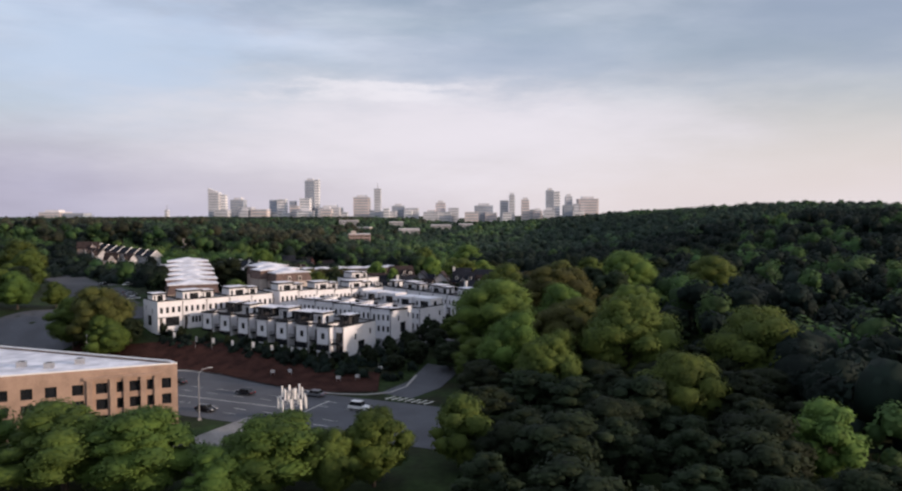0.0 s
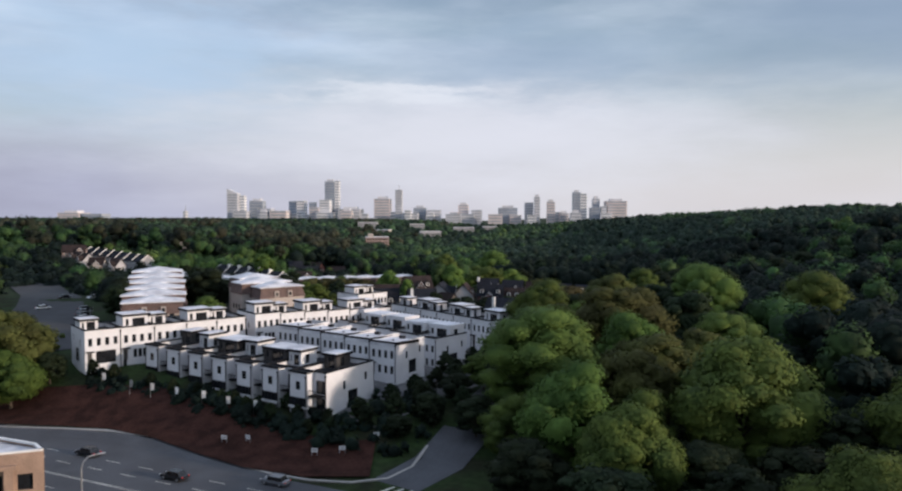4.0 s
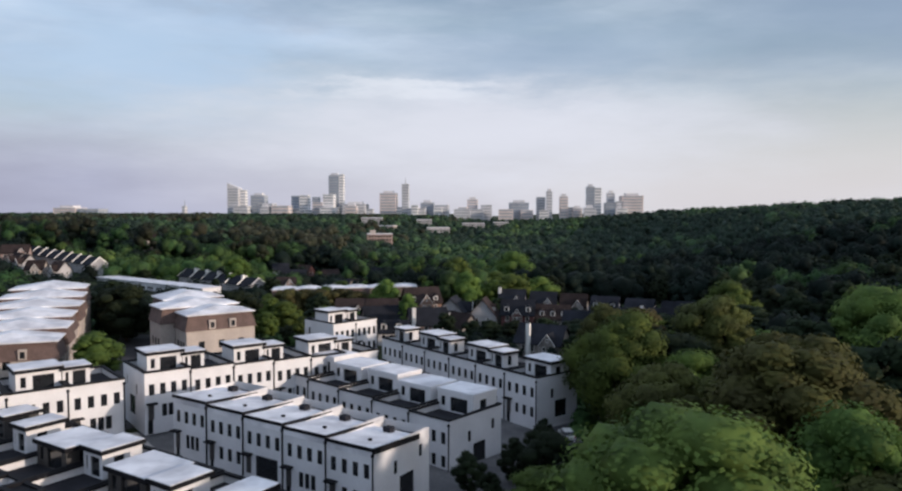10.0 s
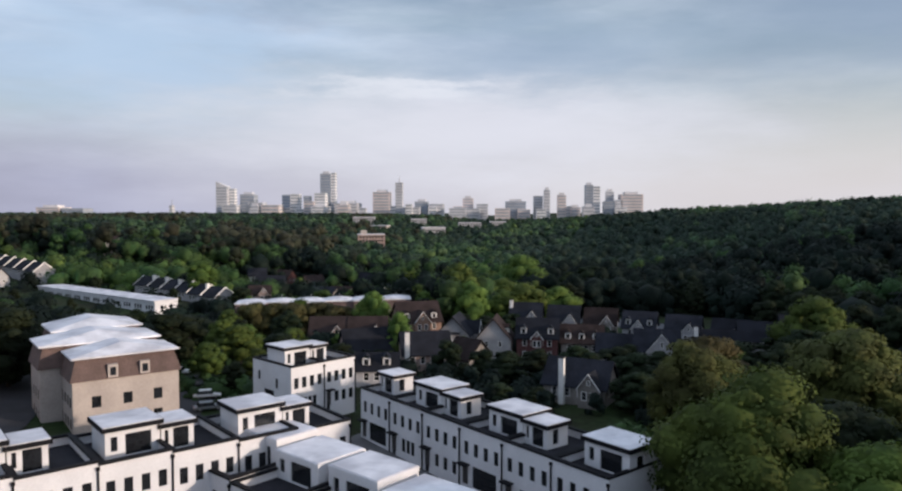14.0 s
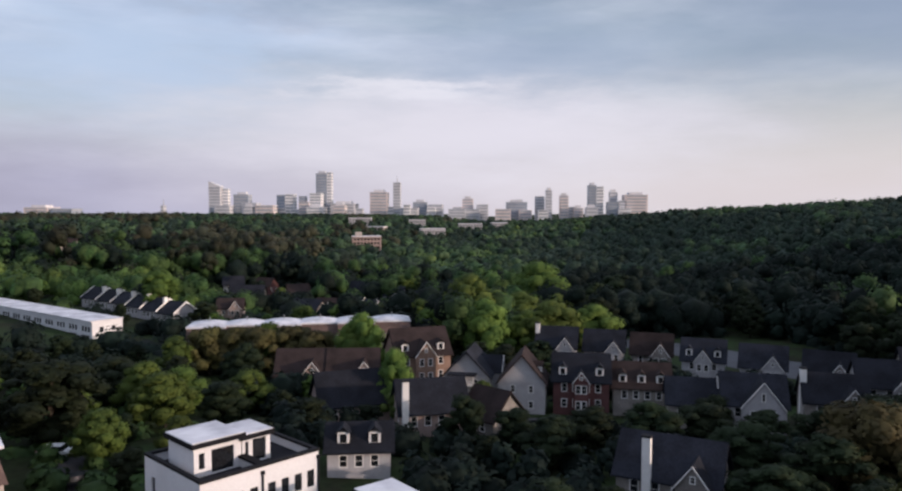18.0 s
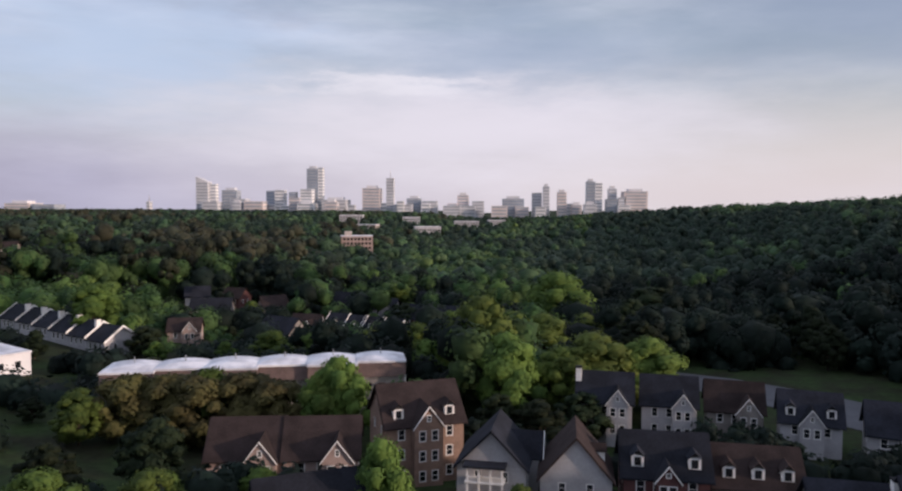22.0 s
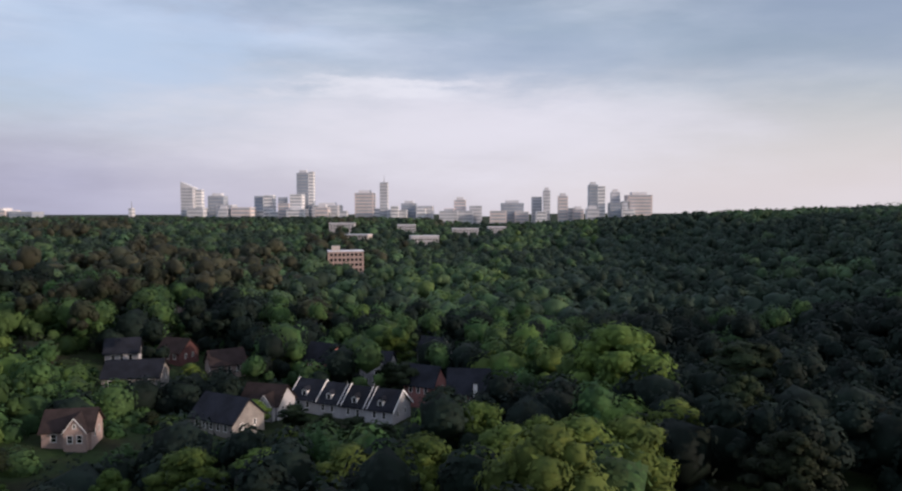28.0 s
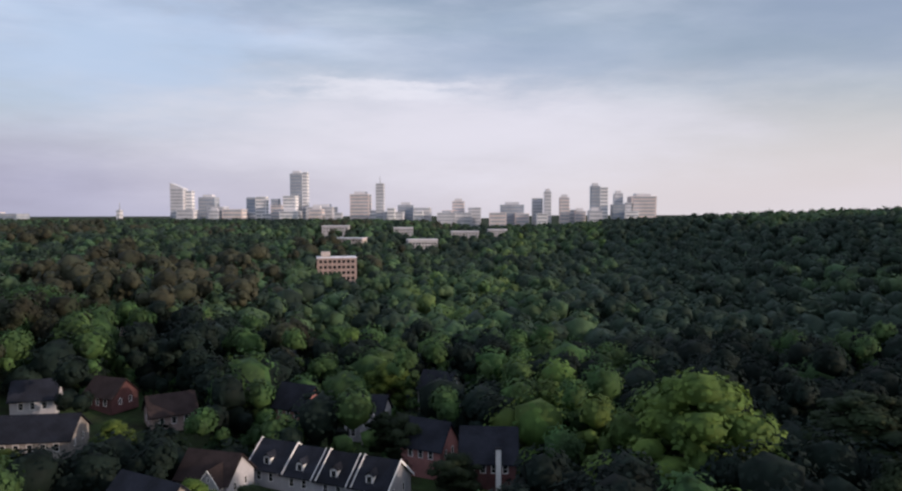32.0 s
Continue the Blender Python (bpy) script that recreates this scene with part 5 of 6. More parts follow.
def car(colour, van=False):
    names = ("white", "black", "grey")
    ob = thing("car", names[colour] + (" van" if van else " saloon car") + " on the asphalt", "car")
    L, W = 4.7, 1.85
    h1, h2 = (1.05, 1.9) if van else (0.85, 1.45)
    prof = [(-L / 2, 0.35), (-L / 2, h1 - 0.1), (-L * 0.42, h1), (L * 0.28, h1), (L / 2 - 0.1, h1 - 0.18), (L / 2, 0.35)]
    bm = bmesh.new()
    a = [bm.verts.new((x, -W / 2, z)) for x, z in prof]
    b = [bm.verts.new((x, W / 2, z)) for x, z in prof]
    bm.faces.new(a), bm.faces.new(b[::-1])
    for i in range(len(prof)):
        bm.faces.new((a[i], b[i], b[(i + 1) % 6], a[(i + 1) % 6]))
    bmesh.ops.recalc_face_normals(bm, faces=bm.faces)
    bmesh.ops.bevel(bm, geom=bm.edges[:], offset=0.07, segments=2, affect="EDGES")
    part("body", bm, CAR_PAINTS[colour], ob)
    bm = bmesh.new()
    v = box(bm, -L * (0.44 if van else 0.38), L * 0.22, -W / 2 + 0.06, W / 2 - 0.06, h1 - 0.05, h2 - 0.06)
    for q in v[4:]:
        q.co.x *= 0.78
        q.co.y *= 0.84
    part("glass", bm, GLASS, ob, "dark car windows")
    bm = bmesh.new()
    v = box(bm, -L * (0.36 if van else 0.30), L * 0.15, -W / 2 + 0.18, W / 2 - 0.18, h2 - 0.07, h2)
    bmesh.ops.bevel(bm, geom=bm.edges[:], offset=0.03, segments=1, affect="EDGES")
    part("car_roof", bm, CAR_PAINTS[colour], ob)
    for x in (-L * 0.3, L * 0.31):
        for s in (-1, 1):
            bm = bmesh.new()
            cyl(bm, 0, 0, -0.11, 0.11, 0.33, 0.33, 14)
            wh = turned(part("wheel", bm, RUBBER, ob), pose(x, s * (W / 2 - 0.12), 0.33, 90, 0, 0))
            bm = bmesh.new()
            cyl(bm, 0, 0, -0.125, 0.125, 0.2, 0.2, 10)
            part("rim", bm, METAL, wh)
    for s in (-1, 1):
        boxes("headlight", WHITE_TRIM, ob, (L / 2 - 0.06, L / 2 + 0.01, s * 0.65 - 0.18, s * 0.65 + 0.18, 0.58, 0.72))
        boxes("tail_light", TAIL, ob, (-L / 2 - 0.01, -L / 2 + 0.05, s * 0.68 - 0.15, s * 0.68 + 0.15, 0.68, 0.85))
    return ob


cars = [car(0), car(1), car(2), car(0, True)]
placed = set()
for k, x, y, yaw in ((3, -18.5, 154, -21), (1, -47, 166.5, 159), (2, -30.5, 165.4, 159), (1, -66.9, 176.5, 159), (1, -51, 152.5, -21), (2, -84, 172, -21),
                     (0, -60, 303, 20), (1, -64, 309, 20), (2, -57, 296, 30), (0, -72, 318, 10), (0, -79, 361, 15), (2, -80, 356, 15), (0, -81, 351, 15), (1, -64, 225, 45), (0, 7, 250, 100), (1, 9, 244, 100), (1, -8, 354, 0), (2, 12, 352, -10), (0, -121, 268, 55), (1, -125, 275, 57), (2, -129, 282, 58), (1, -133, 289, 58), (0, -148, 290, 58), (1, -160, 322, 58), (0, -150, 324, -122)):
    m = pose(x, y, float(ground_z(x, y)) + 0.08, 0, 0, yaw)
    if k in placed:
        copy_thing(cars[k], m)
    else:
        placed.add(k)
        cars[k].matrix_basis = m


def street_lamp(x, y, yaw, h=10.5):
    ob = thing("street_lamp", "tall grey steel street lamp with curved arm", "street lamp")
    ob.matrix_basis = pose(x, y, float(ground_z(x, y)), 0, 0, yaw)
    bm = bmesh.new()
    cyl(bm, 0, 0, 0, h - 1.5, 0.13, 0.09, 8)
    part("pole", bm, METAL, ob)
    bm = bmesh.new()
    pts = [(0, 0, h - 1.5), (0.25, 0, h - 0.7), (0.9, 0, h - 0.15), (2.2, 0, h)]
    for p, q in zip(pts, pts[1:]):
        tube(bm, p, q, 0.07, 0.06, 6)
    part("arm", bm, METAL, ob)
    bm = bmesh.new()
    box(bm, 2.0, 2.9, -0.16, 0.16, h - 0.1, h + 0.06)
    bmesh.ops.bevel(bm, geom=bm.edges[:], offset=0.04, segments=1, affect="EDGES")
    part("lamp_head", bm, METAL, ob)
    boxes("base", CONCRETE, ob, (-0.3, 0.3, -0.3, 0.3, -0.3, 0.35))
    return ob


street_lamp(-49.9, 146, 40)
street_lamp(-58.5, 147.5, 70, 9)
street_lamp(-100, 196, -60, 9)


def antenna_mast(x, y, top):
    ob = thing("antenna_mast", "mast crowded with white panel antennas", "antenna mast")
    z = float(ground_z(x, y))
    ob.matrix_basis = pose(x, y, z)
    h = top - z
    bm = bmesh.new()
    cyl(bm, 0, 0, 0, h, 0.32, 0.2, 10)
    part("pole", bm, METAL, ob)
    for lvl, r, n in ((h - 0.6, 1.5, 6), (h - 2.2, 2.1, 9)):
        bm = bmesh.new()
        turns = [[bm.verts.new(((r + 0.05 * math.cos(b * math.tau / 5)) * math.cos(i * math.tau / 24), (r + 0.05 * math.cos(b * math.tau / 5)) * math.sin(i * math.tau / 24), lvl + 0.05 * math.sin(b * math.tau / 5))) for b in range(5)] for i in range(24)]
        for p, q in zip(turns, turns[1:] + turns[:1]):
            for b in range(5):
                bm.faces.new((p[b], q[b], q[(b + 1) % 5], p[(b + 1) % 5]))
        part("platform_ring", bm, METAL, ob)
        for i in range(n):
            bm = bmesh.new()
            tube(bm, (0, 0, lvl), (r * math.cos(math.tau * i / n), r * math.sin(math.tau * i / n), lvl), 0.05, 0.05, 5)
            part("platform_arm", bm, METAL, ob)
        for i in range(n):
            a0 = math.tau * i / n
            bm = bmesh.new()
            box(bm, -0.16, 0.16, -0.1, 0.1, -0.9, 0.9)
            bmesh.ops.bevel(bm, geom=bm.edges[:], offset=0.03, segments=1, affect="EDGES")
            turned(part("panel_antenna", bm, WHITE_TRIM, ob), pose((r + 0.12) * math.cos(a0), (r + 0.12) * math.sin(a0), lvl + (i % 2) * 0.2, 0, 0, math.degrees(a0) + 90))
    return ob


antenna_mast(-23.2, 116, 14.8)


def banner(x, y):
    ob = thing("banner", "white feather banner on a thin pole in mulch", "banner", "banners along the bank")
    ob.matrix_basis = pose(x, y, float(ground_z(x, y)), 0, 0, -20)
    bm = bmesh.new()
    cyl(bm, 0, 0, 0, 3.4, 0.04, 0.03, 6)
    part("pole", bm, METAL, ob)
    bm = bmesh.new()
    n = 6
    rows = [[bm.verts.new((0.05 + u * 0.75, 0.06 * math.sin(u * 4 + k), 1.9 + 1.45 * k / n)) for u in (0, 0.5, 1)] for k in range(n + 1)]
    for p, q in zip(rows, rows[1:]):
        for j in range(2):
            bm.faces.new((p[j], p[j + 1], q[j + 1], q[j]))
    bmesh.ops.solidify(bm, geom=bm.faces[:], thickness=0.015)
    part("cloth", bm, BANNER, ob)
    return ob


first = banner(-71.2, 199.4)
for x, y in ((-65.9, 197.5), (-59.8, 195.3), (-53.5, 193.1), (-47.7, 190.5), (-41.7, 188.5), (-79, 203)):
    copy_thing(first, pose(x, y, float(ground_z(x, y)), 0, 0, -20 + (x * 7) % 30))


def sign_board(x, y, yaw, w=1.1):
    ob = thing("sign_board", "small white sales sign on two posts", "sign", "signs along the bank")
    ob.matrix_basis = pose(x, y, float(ground_z(x, y)), 0, 0, yaw)
    for s in (-1, 1):
        boxes("post", METAL, ob, (s * w * 0.42 - 0.05, s * w * 0.42 + 0.05, -0.05, 0.05, 0, 1.6))
    boxes("board", BANNER, ob, (-w / 2, w / 2, -0.1, -0.055, 0.9, 1.6))
    boxes("writing_bar", TRIM_DARK, ob, (-w * 0.35, w * 0.35, -0.112, -0.103, 1.2, 1.32), label="unreadable dark line of writing")


for x, y, yaw in ((-44.5, 181, -10), (-40, 180.5, -30), (-27, 176, 0), (-22.5, 177, 10), (-17.5, 182, 20)):
    sign_board(x, y, yaw)

# ---- the city on the horizon ----
# Distance haze is put into colour here: pale walls and greyed window bands
TOWER_MATS = [material("tower_glass_blue", (0.27, 0.31, 0.37), 0.4, scale=20, spread=0.06, bump=0), material("tower_grey", (0.62, 0.61, 0.63), 0.7, scale=20, spread=0.06, bump=0),
              material("tower_pale", (0.82, 0.80, 0.79), 0.7, scale=20, spread=0.05, bump=0), material("tower_pink", (0.70, 0.60, 0.57), 0.8, scale=20, spread=0.06, bump=0)]
WINDOW_BAND = material("tower_window_hazed", (0.38, 0.40, 0.44), 0.35, scale=20, spread=0.1, bump=0)


def tower(x0, x1, top, y, mat, cap=0, bands=True):
    """An office tower with its bands of windows, floor by floor."""
    z0 = float(ground_z((x0 + x1) / 2, y)) - 2
    w, h = x1 - x0, top - z0
    d = max(w * 0.9, 16)
    ob = thing("tower", ("pale", "grey", "pale", "pinkish")[mat] + " high-rise tower on the hazy skyline", "tower", "towers of the skyline")
    ob.matrix_basis = pose(x0, y, z0, 0, 0, 0)
    boxes("shaft", TOWER_MATS[mat], ob, (0, w, 0, d, 0, h))
    if bands:
        n = max(3, int(h / 7))
        bm = bmesh.new()
        for k in range(n):
            za = h * (k + 0.35) / n
            box(bm, w * 0.06, w * 0.94, -0.4, -0.05, za, za + h / n * 0.5)
            box(bm, w + 0.05, w + 0.4, d * 0.06, d * 0.94, za, za + h / n * 0.5)
        part("window_band", bm, WINDOW_BAND, ob)["kind"] = "stuff"
    if cap == 1:
        boxes("crown", TOWER_MATS[1], ob, (w * 0.2, w * 0.8, d * 0.2, d * 0.8, h, h + 6))
    elif cap == 2:
        bm = bmesh.new()
        v = box(bm, 0, w, 0, d, h, h + 14)
        for q in v[4:]:
            if q.co.x > 0:
                q.co.z -= 13
        part("crown", bm, TOWER_MATS[mat], ob)
    elif cap == 3:
        bm = bmesh.new()
        cyl(bm, w / 2, d / 2, h, h + 16, 1.2, 0.4)
        part("mast", bm, METAL, ob)
    return ob


# Tallest tower's sunlit right side is added as a pale shaft at -437
for row in ((-729, -699, 99, 2000, 1, 2), (-698, -683, 95, 2010, 2, 0), (-680, -643, 81, 2040, 0, 1), (-638, -600, 59, 1980, 1, 0), (-600, -555, 53, 1970, 3, 0),
            (-565, -537, 80, 2030, 0, 0), (-535, -511, 81, 2000, 2, 0), (-511, -493, 77, 2040, 0, 0), (-495, -469, 62, 1980, 3, 0), (-464, -437, 134, 2030, 0, 1),
            (-437, -425, 137, 2034, 2, 0), (-469, -440, 83, 1985, 2, 0), (-420, -360, 58, 2000, 1, 1)):
    tower(*row)
for row in ((-322, -279, 86, 2000, 3, 1), (-264, -246, 110, 2000, 1, 3), (-234, -217, 55, 1960, 2, 0), (-217, -183, 62, 2020, 0, 1), (-179, -142, 56, 2000, 1, 0),
            (-117, -94, 50, 2000, 3, 0), (-94, -67, 70, 2010, 3, 1), (-59, -30, 56, 2000, 1, 0), (14, 65, 62, 2000, 0, 1), (86, 109, 77, 2030, 1, 0),
            (110, 125, 91, 2000, 1, 1), (144, 165, 78, 2000, 3, 1), (177, 201, 48, 2000, 3, 1)):
    tower(*row)
for row in ((212, 232, 103, 2000, 0, 1), (232, 249, 100, 2000, 2, 0), (257, 284, 62, 1990, 0, 0), (267, 286, 87, 2020, 1, 1), (287, 304, 66, 2000, 1, 0), (301, 355, 80, 2000, 3, 1),
            (-1211, -1148, 47, 2000, 3, 1), (-1140, -1085, 44, 2000, 0, 0), (-853, -845, 52, 2000, 1, 3)):
    tower(*row)

low_blocks = random.Random(17)
for i in range(18):
    bx = -700 + i * 57 + low_blocks.uniform(-14, 14)
    tower(bx, bx + low_blocks.uniform(16, 44), low_blocks.uniform(41, 53), 1955 + low_blocks.uniform(-15, 60), low_blocks.choice((2, 2, 1, 3)), low_blocks.choice((0, 0, 1)))

# ---- trees ----
def leaf_cloud(rng, lobes, n, size, flat=0.75, rough=0.0, tilt=0.45):
    """Points, normals and sizes of leaf clumps spread over the outer side of lobes (x, y, z, r)."""
    lobes = np.array(lobes)
    mid = np.average(lobes[:, :3], axis=0, weights=lobes[:, 3] ** 2)
    pick = rng.choice(len(lobes), n, p=lobes[:, 3] ** 2 / (lobes[:, 3] ** 2).sum())
    d = rng.normal(size=(n, 3))
    d /= np.linalg.norm(d, axis=1)[:, None]
    out = lobes[pick, :3] - mid + np.array((0, 0, 0.6))
    out /= np.linalg.norm(out, axis=1)[:, None] + 1e-6
    d = np.where(((d * out).sum(1) < -0.25)[:, None], -d, d)
    r = lobes[pick, 3] * rng.uniform(0.86 - rough, 1.08 + rough, n)
    p = lobes[pick, :3] + d * r[:, None] * np.array((1, 1, flat))
    nrm = d + rng.normal(scale=tilt, size=(n, 3)) + np.array((0, 0, 0.25))
    nrm /= np.linalg.norm(nrm, axis=1)[:, None]
    whole_r = np.abs(lobes[:, :3] - mid).max() + lobes[:, 3].mean()
    soft = 0.75 * d + 0.55 * (p - mid) / whole_r + np.array((0, 0, 0.18)) + rng.normal(scale=0.13, size=(n, 3))
    soft /= np.linalg.norm(soft, axis=1)[:, None]
    return p, nrm, size * rng.uniform(0.6, 1.35, n), soft


def leaf_quads(p, nrm, s, rng):
    """Bent leaf clumps: two triangles each side of a fold."""
    n = len(p)
    ref = rng.normal(size=(n, 3))
    u = np.cross(nrm, ref)
    u /= np.linalg.norm(u, axis=1)[:, None] + 1e-9
    v = np.cross(nrm, u)
    s = s[:, None]
    k = rng.uniform(0.55, 1.0, (n, 1))
    verts = np.stack([p - u * s * 0.5, p + v * s * 0.5 * k - nrm * s * 0.18, p + u * s * 0.5, p - v * s * 0.5 * k - nrm * s * 0.18], 1).reshape(-1, 3)
    i = np.arange(n) * 4
    faces = np.concatenate([np.stack([i, i + 2, i + 1], 1), np.stack([i, i + 3, i + 2], 1)])
    return verts, faces


def mesh_np(name, verts, faces, mat, normals):
    """A mesh from arrays; normals round the leaf clumps off into billows."""
    me = bpy.data.meshes.new(name)
    me.vertices.add(len(verts))
    me.vertices.foreach_set("co", np.asarray(verts, np.float32).ravel())
    k = faces.shape[1]
    me.loops.add(faces.size)
    me.loops.foreach_set("vertex_index", faces.ravel().astype(np.int32))
    me.polygons.add(len(faces))
    me.polygons.foreach_set("loop_start", np.arange(0, faces.size, k, dtype=np.int32))
    me.update(calc_edges=True)
    me.attributes.new("custom_normal", "FLOAT_VECTOR", "POINT").data.foreach_set("vector", np.asarray(normals, np.float32).ravel())
    me.materials.append(mat)
    return me


def blob(c, r, rng, flat=0.8):
    """A rough lump that fills a lobe."""
    g = (1 + 5 ** 0.5) / 2
    v = np.array([(-1, g, 0), (1, g, 0), (-1, -g, 0), (1, -g, 0), (0, -1, g), (0, 1, g), (0, -1, -g), (0, 1, -g), (g, 0, -1), (g, 0, 1), (-g, 0, -1), (-g, 0, 1)], float)
    v = v / np.linalg.norm(v[0]) * rng.uniform(0.75, 1.1, (12, 1)) * r * np.array((1, 1, flat)) + c
    f = np.array([(0, 11, 5), (0, 5, 1), (0, 1, 7), (0, 7, 10), (0, 10, 11), (1, 5, 9), (5, 11, 4), (11, 10, 2), (10, 7, 6), (7, 1, 8), (3, 9, 4), (3, 4, 2), (3, 2, 6), (3, 6, 8), (3, 8, 9), (4, 9, 5), (2, 4, 11), (6, 2, 10), (8, 6, 7), (9, 8, 1)])
    n = (v - c) / np.linalg.norm(v - c, axis=1)[:, None]
    return v, f, n


def crown_mesh(name, seed, mat, height, radius, low, lobes_n, leaves, size, flat=0.75):
    rng = np.random.default_rng(seed)
    lobes = []
    for i in range(lobes_n):
        h = (i + 0.5) / lobes_n
        a = i * 2.399 + rng.uniform(-0.5, 0.5)
        prof = math.sin(math.pi * min(0.16 + 0.80 * h, 1.0)) ** 0.7
        rr = radius * prof * rng.uniform(0.35, 0.92)
        lobes.append((rr * math.cos(a), rr * math.sin(a), low + (height - low) * (0.12 + 0.74 * h), radius * rng.uniform(0.20, 0.44)))
    lobes.append((0, 0, low + (height - low) * 0.55, radius * 0.6))
    p, nrm, s, soft = leaf_cloud(rng, lobes, leaves, size, flat, 0.06, 0.30)
    v, f = leaf_quads(p, nrm, s, rng)
    vs, fs, ns, k = [v], [f], [np.repeat(soft, 4, 0)], len(v)
    for lx, ly, lz, lr in lobes:
        bv, bf, bn = blob((lx, ly, lz), lr * 0.94, rng)
        vs.append(bv), fs.append(bf + k), ns.append(bn)
        k += 12
    return mesh_np(name, np.concatenate(vs), np.concatenate(fs), mat, np.concatenate(ns)), lobes


def tree(seed, mat, label, height, radius, low, lobes_n, leaves, size, name="tree"):
    """A tree with a tapered trunk, limbs to its lobes and a crown of leaf clumps."""
    ob = thing(name, label, "tree")
    me, lobes = crown_mesh("crown", seed, mat, height, radius, low, lobes_n, leaves, size)
    part("crown", me, mat, ob)
    bm = bmesh.new()
    r = 0.03 * height ** 0.9
    tube(bm, (0, 0, -0.6), (0, 0, low), r, r * 0.75, 8)
    tube(bm, (0, 0, low), (0.2, 0.1, low + (height - low) * 0.55), r * 0.75, r * 0.3, 6)
    for lx, ly, lz, lr in lobes[::2]:
        tube(bm, (0, 0, low + (lz - low) * 0.35), (lx * 0.9, ly * 0.9, lz), r * 0.35, r * 0.1, 5)
    part("trunk", bm, BARK, ob)
    return ob


def blocked(x, y, m=0.0):
    """Whether a place belongs to the road, the terraces, houses, yards or lanes."""
    if 200 < y < 335 and x < -4 - 0.61 * (y - 94):
        return True
    for cx, cy, yaw, hw, hd in PLOTS:
        c, s = math.cos(radians(yaw)), math.sin(radians(yaw))
        u, v = (x - cx) * c + (y - cy) * s, -(x - cx) * s + (y - cy) * c
        if abs(u) < hw + m and abs(v) < hd + m:
            return True
    return False


# centre, turn, half width and half depth of what stays free of trees
PLOTS = [(-100, 180, -21, 105, 19), (-44, 245, 0, 44, 48), (-70, 225, 44, 30, 16), (-36, 192, -21, 50, 12), (2, 205, 70, 42, 4), (-78, 300, 45, 12, 26), (-95, 278, 30, 14, 34), (-88, 366, 15, 10, 16),
         (-78, 140, 10, 42, 32), (20, 382, -8, 62, 9), (32, 436, -36, 44, 17), (-160, 314, 37, 14, 110), (-70, 500, 0, 34, 17), (-155, 440, -32.5, 46, 14), (-16, 342, 0, 50, 14), (-34, 520, 0, 9, 12)] + HOUSE_SPOTS

KINDS = [("fresh green broadleaf tree with a billowing crown", LEAF_BRIGHT), ("mid-green broadleaf tree with a dense uneven crown", LEAF), ("dark green broadleaf tree, shade put into its leaf colour", LEAF_DARK_SHADED), ("tree with rust-tinged spring leaves", LEAF_RUST), ("olive green tree with a tall uneven crown", LEAF_OLIVE)]
NEAR, MID = [], []
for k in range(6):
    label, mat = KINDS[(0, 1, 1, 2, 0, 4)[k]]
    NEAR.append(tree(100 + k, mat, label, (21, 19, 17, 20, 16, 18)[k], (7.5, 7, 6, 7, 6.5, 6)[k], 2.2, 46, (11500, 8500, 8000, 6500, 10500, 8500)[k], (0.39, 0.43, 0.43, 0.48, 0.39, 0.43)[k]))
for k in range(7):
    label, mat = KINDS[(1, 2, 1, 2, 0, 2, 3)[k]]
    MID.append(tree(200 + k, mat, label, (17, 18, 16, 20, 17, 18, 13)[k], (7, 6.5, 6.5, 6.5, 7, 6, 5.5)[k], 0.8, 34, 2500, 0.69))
used = set()


def plant(proto, x, y, scale=1.0, turn=0.0, top=None, wide=1.0):
    """Sets a tree on the land; top: the height of its crown's top, if known."""
    z = float(ground_z(x, y))
    m = pose(x, y, z, 0, 0, turn)
    if proto.name in used:
        ob = copy_thing(proto, m)
    else:
        used.add(proto.name)
        ob = proto
        ob.matrix_basis = m
    if top is not None:
        scale = (top - z) / max(v.co.z for v in ob.children[0].data.vertices)
    ob.scale = (scale * wide, scale * wide, scale)
    return ob


rng = random.Random(5)
spots = []
